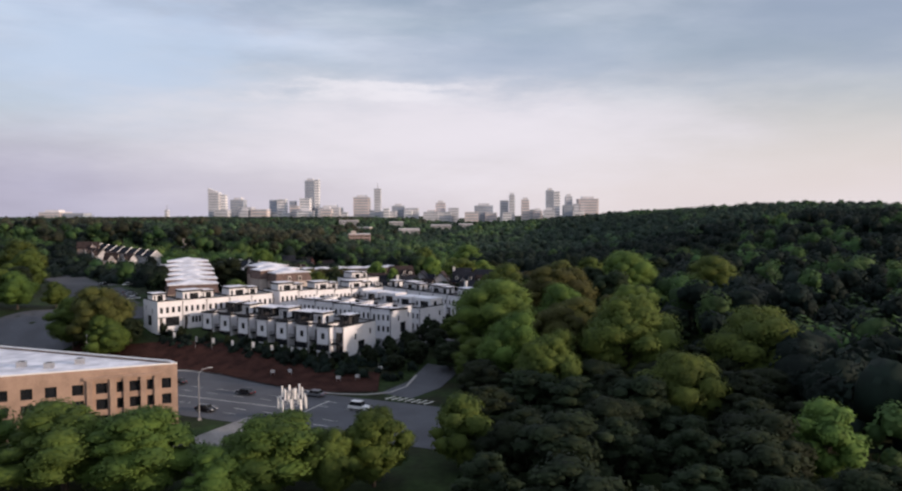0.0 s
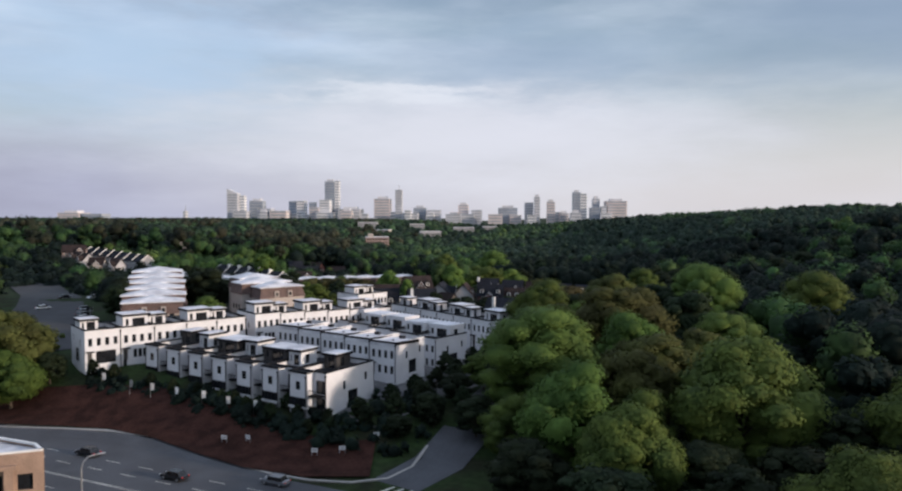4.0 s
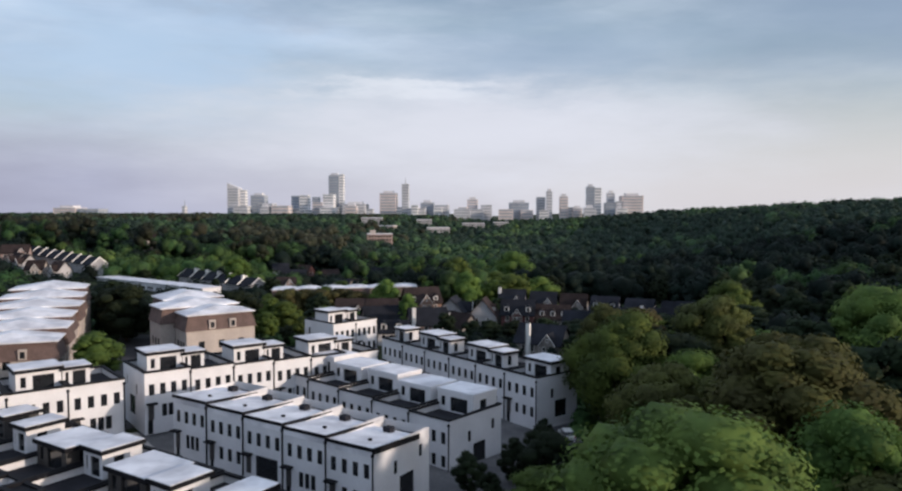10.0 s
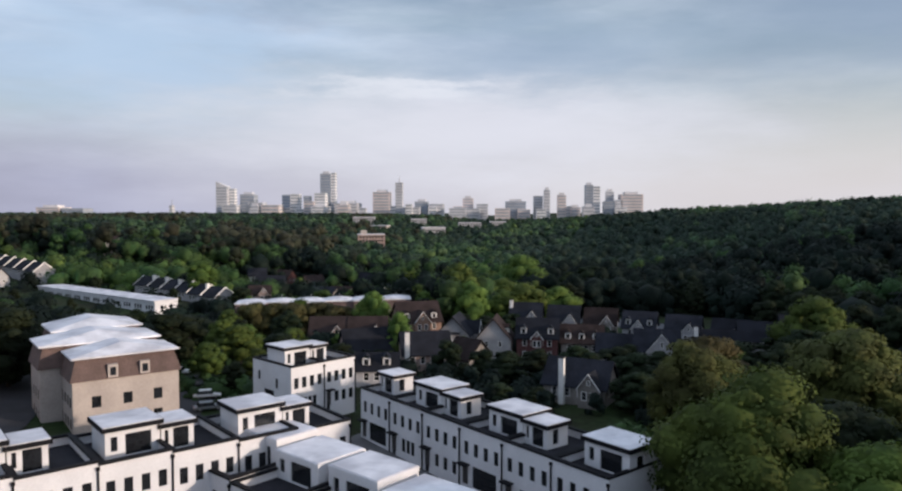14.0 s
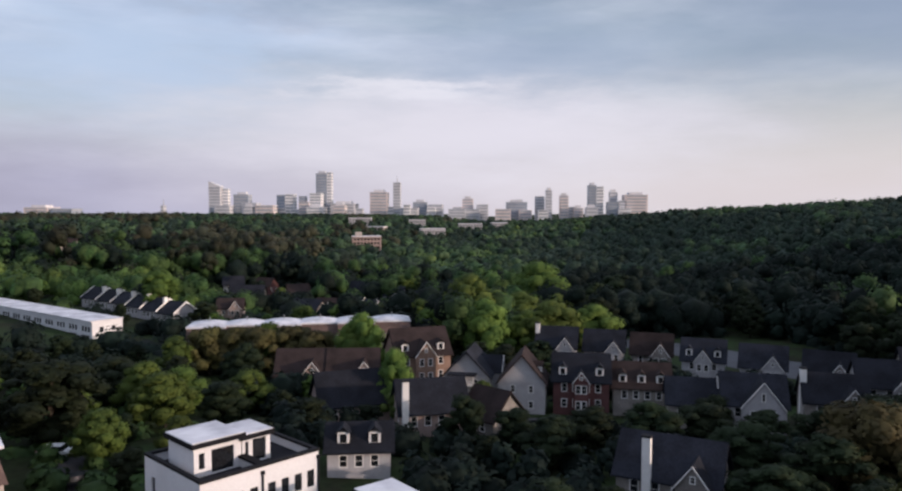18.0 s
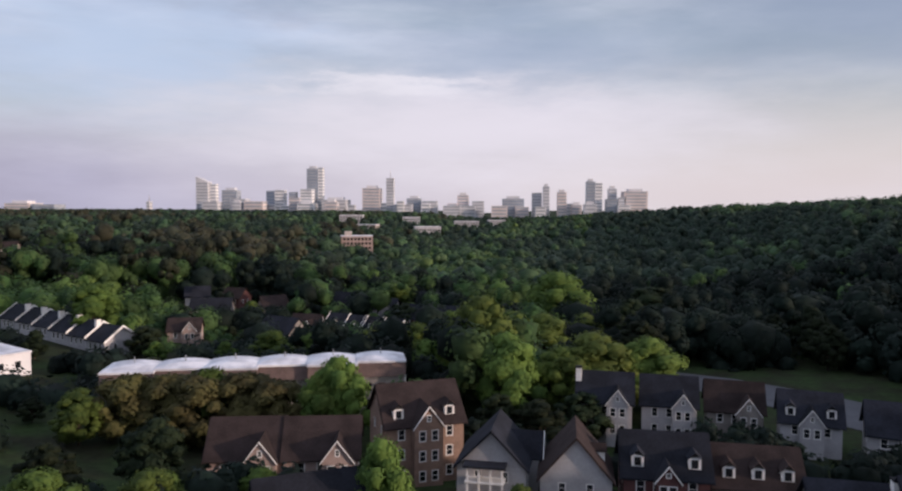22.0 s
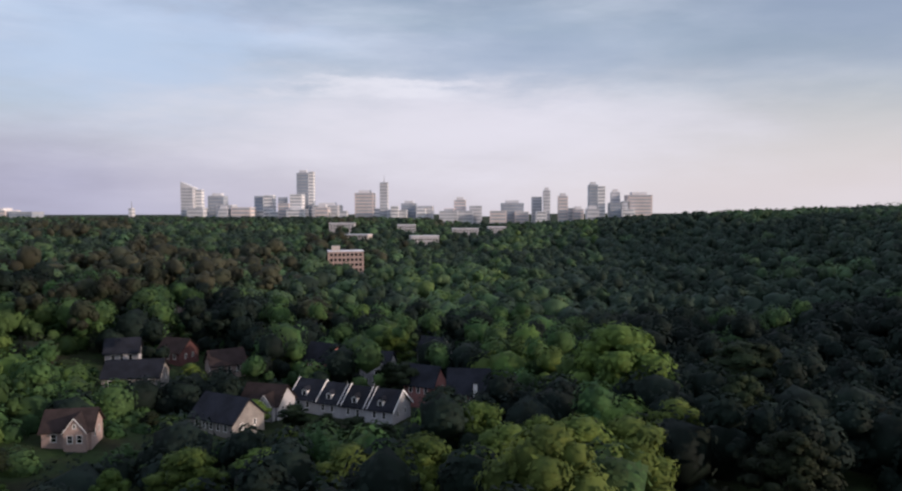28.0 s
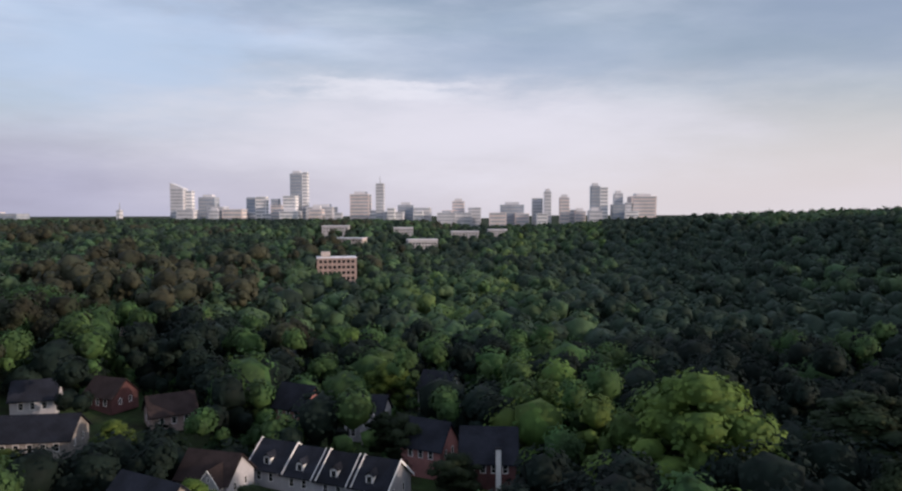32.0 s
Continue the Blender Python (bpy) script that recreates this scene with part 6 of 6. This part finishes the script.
# trees that stand out: kind, place, height of the top, breadth
# Fresh and dark kinds also paint in which trees are sunlit or shaded
for kind, x, y, top, wide in ((0, 13, 194, 26, 1.4), (5, 29, 218, 27, 1.4), (5, 40, 250, 23, 1.1), (5, 33, 193, 21, 1.3), (4, 42, 173, 24, 1.2), (1, 62, 343, 22.5, 1.1), (4, 22, 156, 17, 1.0), (1, 7, 178, 13, 1.3), (5, 27, 182, 20, 1.1), (5, 45, 205, 20, 1.1), (3, 52, 188, 17, 1.1), (0, 59, 255, 30, 1.15), (0, 90, 255, 28.5, 1.2), (4, 71, 166, 22, 1.3), (4, 45, 139, 17, 1.2), (5, 18, 282, 23, 1.0), (5, 40, 283, 25, 1.1),
                              (1, -56, 108, 15, 1.8), (2, -43, 106, 14.6, 1.7), (1, -70, 108, 13.5, 1.8), (2, -23.6, 107, 13.6, 1.9), (1, -30, 102, 10, 1.6), (2, -9.5, 111, 13.5, 1.2), (4, 3.7, 119, 14, 1.0), (3, 11, 112, 11, 1.3), (4, 18.6, 98, 9.8, 1.3), (4, 61, 116, 14, 1.2), (5, 80, 185, 16, 1.3), (5, 36, 228, 26, 1.2), (0, 53, 215, 22, 1.3),
                              (1, -15, 106, 11.5, 1.0)):
    plant(NEAR[kind] if y < 300 and not (y < 130 and kind in (0, 4)) else MID[(4, 0, 2, 3, 4, 6)[kind]], x, y, turn=rng.uniform(0, 360), top=top, wide=wide)
    spots.append((x, y))
for kind, x, y, top, wide in ((5, -102, 205, 22.5, 1.25), (1, -97, 200, 15, 1.3), (2, -111, 209, 19, 1.3), (3, -93, 207, 13, 1.3), (2, -108, 236, 12, 1.4), (1, -101, 222, 12, 1.4), (2, -114, 212, 11, 1.4), (0, -22, 432, 23, 0.9), (4, -17, 414, 18.5, 0.9), (4, 1, 423, 17, 1.35), (0, 11, 426, 15.5, 1.2), (4, -7, 420, 14.5, 1.1), 
                              (0, 2, 525, 20.5, 1.2), (3, 40, 534, 14, 1.3), (4, -49, 398, 14, 0.9), (0, -31, 350, 11, 1.1), (2, -133, 475, 20, 1.2), (4, -51, 462, 10.5, 1.3), (1, -40, 462, 12, 1.3), (0, -27, 462, 14, 1.2), (0, -16, 462, 15.5, 1.2)):
    plant(NEAR[kind] if y < 300 and not (y < 130 and kind in (0, 4)) else MID[(4, 0, 2, 3, 4, 6)[kind]], x, y, turn=rng.uniform(0, 360), top=top, wide=wide)
    spots.append((x, y))
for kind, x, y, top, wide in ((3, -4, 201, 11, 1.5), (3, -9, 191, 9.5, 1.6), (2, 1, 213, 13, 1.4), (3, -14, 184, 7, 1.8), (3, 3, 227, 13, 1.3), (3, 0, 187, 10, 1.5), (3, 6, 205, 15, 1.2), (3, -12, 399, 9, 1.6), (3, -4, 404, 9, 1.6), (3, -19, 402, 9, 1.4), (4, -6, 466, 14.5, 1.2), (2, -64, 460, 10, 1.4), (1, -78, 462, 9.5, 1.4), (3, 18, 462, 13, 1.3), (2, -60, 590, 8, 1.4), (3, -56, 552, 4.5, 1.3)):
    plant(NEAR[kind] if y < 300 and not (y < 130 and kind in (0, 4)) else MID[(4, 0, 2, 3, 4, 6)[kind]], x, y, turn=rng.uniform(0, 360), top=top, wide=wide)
    spots.append((x, y))
# trees along the west street, a dark one before the apartments
for kind, x, y, top, wide in ((1, -148, 241, 24, 1.2), (2, -158, 246, 25, 1.2), (1, -137, 245, 20, 1.2), (1, -178, 294, 29, 1.2), (3, -170, 276, 23, 1.3), (2, -194, 316, 32, 1.2), (3, -110, 267, 22, 1.1), (3, -114, 277, 23, 1.1)):
    plant(NEAR[kind] if y < 300 else MID[0], x, y, turn=rng.uniform(0, 360), top=top, wide=wide)
    spots.append((x, y))
# rust-leaved ones before the flats, trees between the rows
for x, y, k in ((-84, 397, 6), (-77, 398, 6), (-71, 396, 6), (-64, 399, 6), (-58, 397, 6), (-90, 392, 2)):
    plant(MID[k], x, y + 1, turn=rng.uniform(0, 360), top=(12.2 if k == 6 else 10.5) + rng.uniform(-0.6, 0.6), wide=1.15)
    spots.append((x, y))


def free(x, y, gap):
    return not any((x - a) ** 2 + (y - b) ** 2 < gap * gap for a, b in spots)


# the wood on the near slope
for i in range(6000):
    x, y = rng.uniform(4, 64), rng.uniform(74, 335)
    edge = 7 if y < 190 else 11 + min(5, max(0, y - 225) * 0.2)
    gap = 10.2 if 125 < y < 262 else 9.0
    if x < edge or blocked(x, y, 2) or not free(x, y, gap):
        continue
    spots.append((x, y))
    near = x < 42 and 120 < y < 262
    z = float(ground_z(x, y))
    # Shaded low trees: dark kinds put the shade into their leaves
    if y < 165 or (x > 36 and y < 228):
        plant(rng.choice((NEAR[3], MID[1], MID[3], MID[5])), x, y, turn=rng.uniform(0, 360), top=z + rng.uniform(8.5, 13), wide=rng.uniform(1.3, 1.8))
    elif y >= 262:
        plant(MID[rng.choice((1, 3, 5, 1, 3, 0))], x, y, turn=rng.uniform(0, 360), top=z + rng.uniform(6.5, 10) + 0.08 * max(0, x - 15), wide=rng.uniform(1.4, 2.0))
    else:
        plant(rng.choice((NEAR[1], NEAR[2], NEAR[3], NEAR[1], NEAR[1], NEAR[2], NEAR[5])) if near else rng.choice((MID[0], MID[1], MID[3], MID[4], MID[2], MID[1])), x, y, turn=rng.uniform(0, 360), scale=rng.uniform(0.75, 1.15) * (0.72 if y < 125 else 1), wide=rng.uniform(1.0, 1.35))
# shrubs and trees round the nearer houses
for k, x, y, top, wide in ((1, -19.7, 336, 13, 0.8), (3, -7.6, 329, 12, 1.3), (1, -9.4, 311, 9.6, 1.5), (3, -2, 311, 9, 1.4), (5, 8.9, 341, 11.2, 1.3), (6, 31, 318, 17.5, 1.1), (5, 20, 320, 9, 1.3), (3, 17, 331, 9, 1.3), (1, -12, 338, 10.5, 1.1), (5, 0, 340, 10.5, 1.2), (1, 18, 343, 10.5, 1.3), (3, 27, 341, 10, 1.3), (5, 37, 343, 10.5, 1.3), (1, 47, 348, 11, 1.3), (3, 57, 352, 12, 1.3), (3, -16, 326, 10, 1.0),
                           (3, -106, 322, 17, 1.2), (1, -114, 306, 17, 1.2), (1, -98, 336, 17, 1.2), (5, -120, 290, 17, 1.2), (2, -80.2, 262, 19, 1.2), (1, -95, 301, 24.5, 1.0), (3, -103, 311, 24, 1.0), (1, -87, 313, 22, 1.0), (1, -100, 330, 14.5, 1.1), (1, -51, 547, 5.5, 1.1), (1, -75.9, 323, 20.5, 1.1), (0, -65.5, 335, 16, 1.2), (1, -80, 348, 15.6, 1.2), (1, -59, 342, 13, 1.2), (3, -52, 350, 9.5, 1.1), (1, -44, 338, 11.6, 1.2), (0, -70, 350, 13.5, 1.2), (3, -49, 330, 10.5, 1.2), (0, -60, 355, 12, 1.2),
                           (4, -33.2, 356, 16.2, 0.62), (4, -46.2, 397, 16.6, 0.75), (0, -70.3, 401, 13.6, 0.9), (4, -17.1, 359, 9.8, 0.8), (0, -59, 358, 10.6, 0.8), (1, 22, 352, 9.5, 1.0), (1, -36, 344, 9, 1.1),
                           (1, -110, 458, 11, 1.1), (0, -104, 452, 8.0, 1.0), (1, -97, 497, 2.4, 1.1), (0, -89, 495, 1.8, 1.1), (1, -81, 499, 0.8, 1.1), (3, -104, 504, 3.2, 1.1), (0, -73, 503, 0.6, 1.1), (3, -65, 505, 0.2, 1.1), (4, -42, 502, 6, 1.0), (0, -35, 506, 5, 1.2), (0, -107, 535, 7.5, 1.0), (0, -119, 520, 6.5, 1.2), (1, -75, 517, 1.5, 1.3), (3, -66, 512, 0.8, 1.3), (1, -59, 510, 0.8, 1.3), (5, -52, 505, 0.8, 1.3), (0, -84, 516, 3.0, 1.2), (4, -5, 485, 10.7, 1.0), (4, 8, 490, 11, 1.0), (4, -20, 481, 10, 0.9), (3, 35, 535, 14, 1.3), (1, -40, 530, 3.0, 1.2), (1, -20, 530, 2.0, 1.1)):
    plant(MID[k], x, y, turn=rng.uniform(0, 360), top=top, wide=wide * (1.35 if k in (1, 3, 5) else 1.1))
    spots.append((x, y))
# trees along the western street
for i in range(140):
    x, y = rng.uniform(-225, -96), rng.uniform(205, 305)
    if blocked(x, y, 2.5) or not free(x, y, 11):
        continue
    spots.append((x, y))
    plant(rng.choice((MID[0], MID[1], MID[3], MID[5], MID[1])), x, y, turn=rng.uniform(0, 360), scale=rng.uniform(0.6, 0.85), wide=rng.uniform(1.0, 1.4))
# the grove between the apartments and the brown brick block
for i in range(400):
    x, y = rng.uniform(-116, -45), rng.uniform(304, 366)
    if blocked(x, y, 1.5) or not free(x, y, 7.5):
        continue
    spots.append((x, y))
    plant(MID[rng.choice((0, 2, 1, 3, 0, 5))], x, y, turn=rng.uniform(0, 360), top=rng.uniform(11.5, 16.0) - (3.5 if x > -56 else 0), wide=rng.uniform(1.0, 1.3))
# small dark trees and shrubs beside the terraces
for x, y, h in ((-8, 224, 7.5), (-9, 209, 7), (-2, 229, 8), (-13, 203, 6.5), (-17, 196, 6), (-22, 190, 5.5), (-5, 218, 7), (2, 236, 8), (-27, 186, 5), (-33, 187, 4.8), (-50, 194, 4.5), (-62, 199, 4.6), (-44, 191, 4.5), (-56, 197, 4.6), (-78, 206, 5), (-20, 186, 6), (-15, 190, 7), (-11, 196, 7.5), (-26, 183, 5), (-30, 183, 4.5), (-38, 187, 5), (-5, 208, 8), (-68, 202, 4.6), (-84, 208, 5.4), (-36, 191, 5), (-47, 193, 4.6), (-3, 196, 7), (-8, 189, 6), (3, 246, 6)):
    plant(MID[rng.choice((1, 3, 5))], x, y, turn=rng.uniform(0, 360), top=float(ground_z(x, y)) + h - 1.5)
    spots.append((x, y))
# trees round the houses and behind the terraces, the nearest singly
n_mid = 0
for i in range(12000):
    y = rng.uniform(296, 500)
    x = rng.uniform(-0.70, 0.66) * (y - 150) - 14
    if blocked(x, y, 2.2) or not free(x, y, 9.5) or (4 < x < 105 and y < 335):
        continue
    spots.append((x, y))
    if -96 < x < 76 and y < 405 or -2 < x < 76 and y < 470:
        continue
    low = 0.36 if x < -80 and y > 350 else 0.5 if x < -140 else 0.9
    # East of x = 22 only dark kinds, standing in for the ridge's shade
    plant(rng.choice(MID[:6] + [MID[0], MID[2], MID[1]]) if x < 22 and not (x < -50 and y < 440) else MID[rng.choice((1, 3, 5))], x, y, turn=rng.uniform(0, 360), scale=low * rng.uniform(0.75, 1.15), wide=rng.uniform(0.95, 1.3))
    n_mid += 1
    if n_mid > 62:
        break

PINE = leaf_material("far_pine_needles", (0.033, 0.041, 0.024), (0.023, 0.024, 0.016), piece=0.0, island=0.12, hue=0.0, cell=10.0)
# Second entry is darkened: the shade of sunless slopes put into leaf colour
WOOD_MATS = [WOODS, leaf_material("far_leaves_dark_shaded", (0.011, 0.021, 0.016), (0.007, 0.013, 0.010), piece=0.0, island=0.12, hue=0.0, cell=11.0), leaf_material("far_leaves_fresh", (0.096, 0.154, 0.038), (0.056, 0.098, 0.027), piece=0.0, island=0.12, hue=0.0, cell=11.0), PINE]

# Paler, bluer copies with distance haze in the colour; the dark one adds shade
HAZED_MATS = [leaf_material("distant_leaves", (0.062, 0.108, 0.050), (0.036, 0.067, 0.035), piece=0.0, island=0.12, hue=0.0, cell=14.0), leaf_material("distant_leaves_dark_shaded", (0.031, 0.052, 0.036), (0.021, 0.036, 0.026), piece=0.0, island=0.12, hue=0.0, cell=14.0),
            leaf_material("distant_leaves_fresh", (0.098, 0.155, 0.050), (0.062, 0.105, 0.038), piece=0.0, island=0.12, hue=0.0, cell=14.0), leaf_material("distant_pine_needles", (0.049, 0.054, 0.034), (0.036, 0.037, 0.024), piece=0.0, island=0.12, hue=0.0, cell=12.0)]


def woods(name, label, seed, where, leaves, size, rad, high, mat):
    """Woods too far to count: small crowns of leaf clumps, one mesh."""
    g = np.random.default_rng(seed)
    vs, fs, ns, k = [], [], [], 0
    for x, y in where:
        z = float(ground_z(x, y))
        h, r = high * g.choice((0.75, 0.88, 1.0, 1.1, 1.28) if y < 600 else (0.88, 0.95, 1.0, 1.05, 1.14)) * g.uniform(0.93, 1.07), rad * g.choice((0.7, 0.85, 1.0, 1.15, 1.5)) * g.uniform(0.9, 1.1)
        if x < -60 and y < 545:
            h *= 0.42 if x < -82 and 355 < y < 475 else 0.6
        lobes = [(x, y, z + h - r * 0.8, r * 0.72)] + [(x + math.cos(i * 1.57 + h) * r * g.uniform(0.35, 0.8), y + math.sin(i * 1.57 + h) * r * g.uniform(0.35, 0.8), z + h - r * g.uniform(0.75, 2.1), r * g.uniform(0.30, 0.56)) for i in range(4)]
        fine = leaves == 150 and -200 < x < 75
        p, nrm, s, soft = leaf_cloud(g, lobes, 340 if fine else leaves, 1.08 if fine else size, 1.05, 0.0, 0.24)
        v, f = leaf_quads(p, nrm, s, g)
        vs.append(v), fs.append(f + k), ns.append(np.repeat(soft, 4, 0))
        k += len(v)
        for q in lobes:
            bv, bf, bn = blob(q[:3], q[3] * 0.92, g, 1.02)
            vs.append(bv), fs.append(bf + k), ns.append(bn)
            k += 12
    me = mesh_np(name, np.concatenate(vs), np.concatenate(fs), mat, np.concatenate(ns))
    return tagged(new(name, me), label, "woods", kind="stuff")


def scatter(seed, n, y0, y1, gap, spread):
    g = random.Random(seed)
    cells, out = {}, []
    for i in range(n):
        y = y0 + (y1 - y0) * g.random() ** 0.9
        x = g.uniform(-spread, spread) * (y - 60) - 10
        c = (int(x // gap), int(y // gap))
        if any((x - a) ** 2 + (y - b) ** 2 < (gap * 0.8) ** 2 for dx in (-1, 0, 1) for dy in (-1, 0, 1) for a, b in cells.get((c[0] + dx, c[1] + dy), ())) or blocked(x, y, 2.5):
            continue
        cells.setdefault(c, []).append((x, y))
        out.append((x, y))
    return out


def split(where, seed):
    """Deals the spots out to the four looks, in patches."""
    out = [[], [], [], []]
    g = random.Random(seed)
    for x, y in where:
        n = noise.noise(Vector((x / (40 + 0.06 * max(0, y - 500)), y / (40 + 0.06 * max(0, y - 500)), seed))) * 1.1 + g.uniform(-0.42, 0.42)
        if x < -85 and n > 0.40 and y > 540:
            k = 3
        # Right-hand slope and hollow: dark copies paint in the shade they lie in
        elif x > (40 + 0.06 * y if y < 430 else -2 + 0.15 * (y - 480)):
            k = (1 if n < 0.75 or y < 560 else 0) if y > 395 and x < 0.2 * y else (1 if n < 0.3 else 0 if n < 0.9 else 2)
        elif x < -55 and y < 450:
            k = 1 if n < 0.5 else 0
        else:
            k = 1 if n < -0.08 else 0 if n < 0.42 else 2
        out[k].append((x, y))
    return out


# Dark green look: broadleaf crowns with shade put into their colour
LOOKS = (("mid green", "broadleaf"), ("dark green", "broadleaf"), ("fresh green", "broadleaf"), ("brownish dark", "pine"))
mid_where = [p for p in scatter(11, 22000, 296, 640, 9.0, 0.74) if free(*p, 7.5) and not (-50 < p[0] < 105 and p[1] < 372) and not (-96 < p[0] < 76 and p[1] < 405) and not (-2 < p[0] < 76 and p[1] < 470)]
# the slope wood farther up
mid_where += [(x, y) for x, y in scatter(21, 12000, 78, 400, 9.5, 1.5) if 62 < x < 70 + 0.62 * y and free(x, y, 7.0) and not (x < 98 and 325 < y < 430)]
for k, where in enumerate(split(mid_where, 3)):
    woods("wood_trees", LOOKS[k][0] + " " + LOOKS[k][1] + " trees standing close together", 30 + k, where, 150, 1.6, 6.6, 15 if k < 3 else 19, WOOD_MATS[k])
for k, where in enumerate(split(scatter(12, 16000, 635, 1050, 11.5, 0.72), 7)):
    woods("woods", LOOKS[k][0] + " " + LOOKS[k][1] + " woodland canopy of many crowns", 40 + k, where, 48, 2.3, 7.6, 15 if k < 3 else 19, HAZED_MATS[k])
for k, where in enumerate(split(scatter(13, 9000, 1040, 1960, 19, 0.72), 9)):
    woods("far_woods", LOOKS[k][0] + " " + LOOKS[k][1] + " woods towards the city", 50 + k, where, 18, 4.4, 9.5, 14, HAZED_MATS[k])

# undergrowth between the houses
def thicket(seed, x0, x1, y0, y1, gap):
    g = random.Random(seed)
    n = int((x1 - x0) * (y1 - y0) / gap ** 2)
    return [p for p in ((g.uniform(x0, x1), g.uniform(y0, y1)) for _ in range(n)) if not any(near_plot(p, q) for q in HOUSE_SPOTS)]


def near_plot(p, q):
    c, s = math.cos(radians(q[2])), math.sin(radians(q[2]))
    u, v = (p[0] - q[0]) * c + (p[1] - q[1]) * s, -(p[0] - q[0]) * s + (p[1] - q[1]) * c
    return abs(u) < q[3] + 1.6 and abs(v) < q[4] + 1.6


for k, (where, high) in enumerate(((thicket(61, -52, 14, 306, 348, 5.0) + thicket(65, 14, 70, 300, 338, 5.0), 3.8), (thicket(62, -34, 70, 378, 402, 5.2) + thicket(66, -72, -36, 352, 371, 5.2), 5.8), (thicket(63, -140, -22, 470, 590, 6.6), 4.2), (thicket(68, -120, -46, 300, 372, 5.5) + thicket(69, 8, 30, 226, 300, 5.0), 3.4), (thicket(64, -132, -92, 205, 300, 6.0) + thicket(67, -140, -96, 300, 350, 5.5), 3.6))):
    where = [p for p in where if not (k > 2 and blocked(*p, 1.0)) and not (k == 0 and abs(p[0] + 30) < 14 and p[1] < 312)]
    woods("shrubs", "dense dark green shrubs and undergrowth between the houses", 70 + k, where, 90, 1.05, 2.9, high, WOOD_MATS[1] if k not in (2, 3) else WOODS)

# shrubs along the foot of the front row
g = random.Random(81)
hedge = []
for i in range(95):
    u = g.random()
    hedge.append((-84 + 60 * u + g.uniform(-1.5, 0.8), 212.5 - 31 * u + g.uniform(-4.2, 0.2) - (2.5 if u < 0.2 else 0)))
for i in range(70):
    x, y = g.uniform(-34, -2), g.uniform(178, 202)
    if x < -12.5 + (y - 176) * 0.33 and y > 171 - (x + 12) * 0.55:
        hedge.append((x, y))
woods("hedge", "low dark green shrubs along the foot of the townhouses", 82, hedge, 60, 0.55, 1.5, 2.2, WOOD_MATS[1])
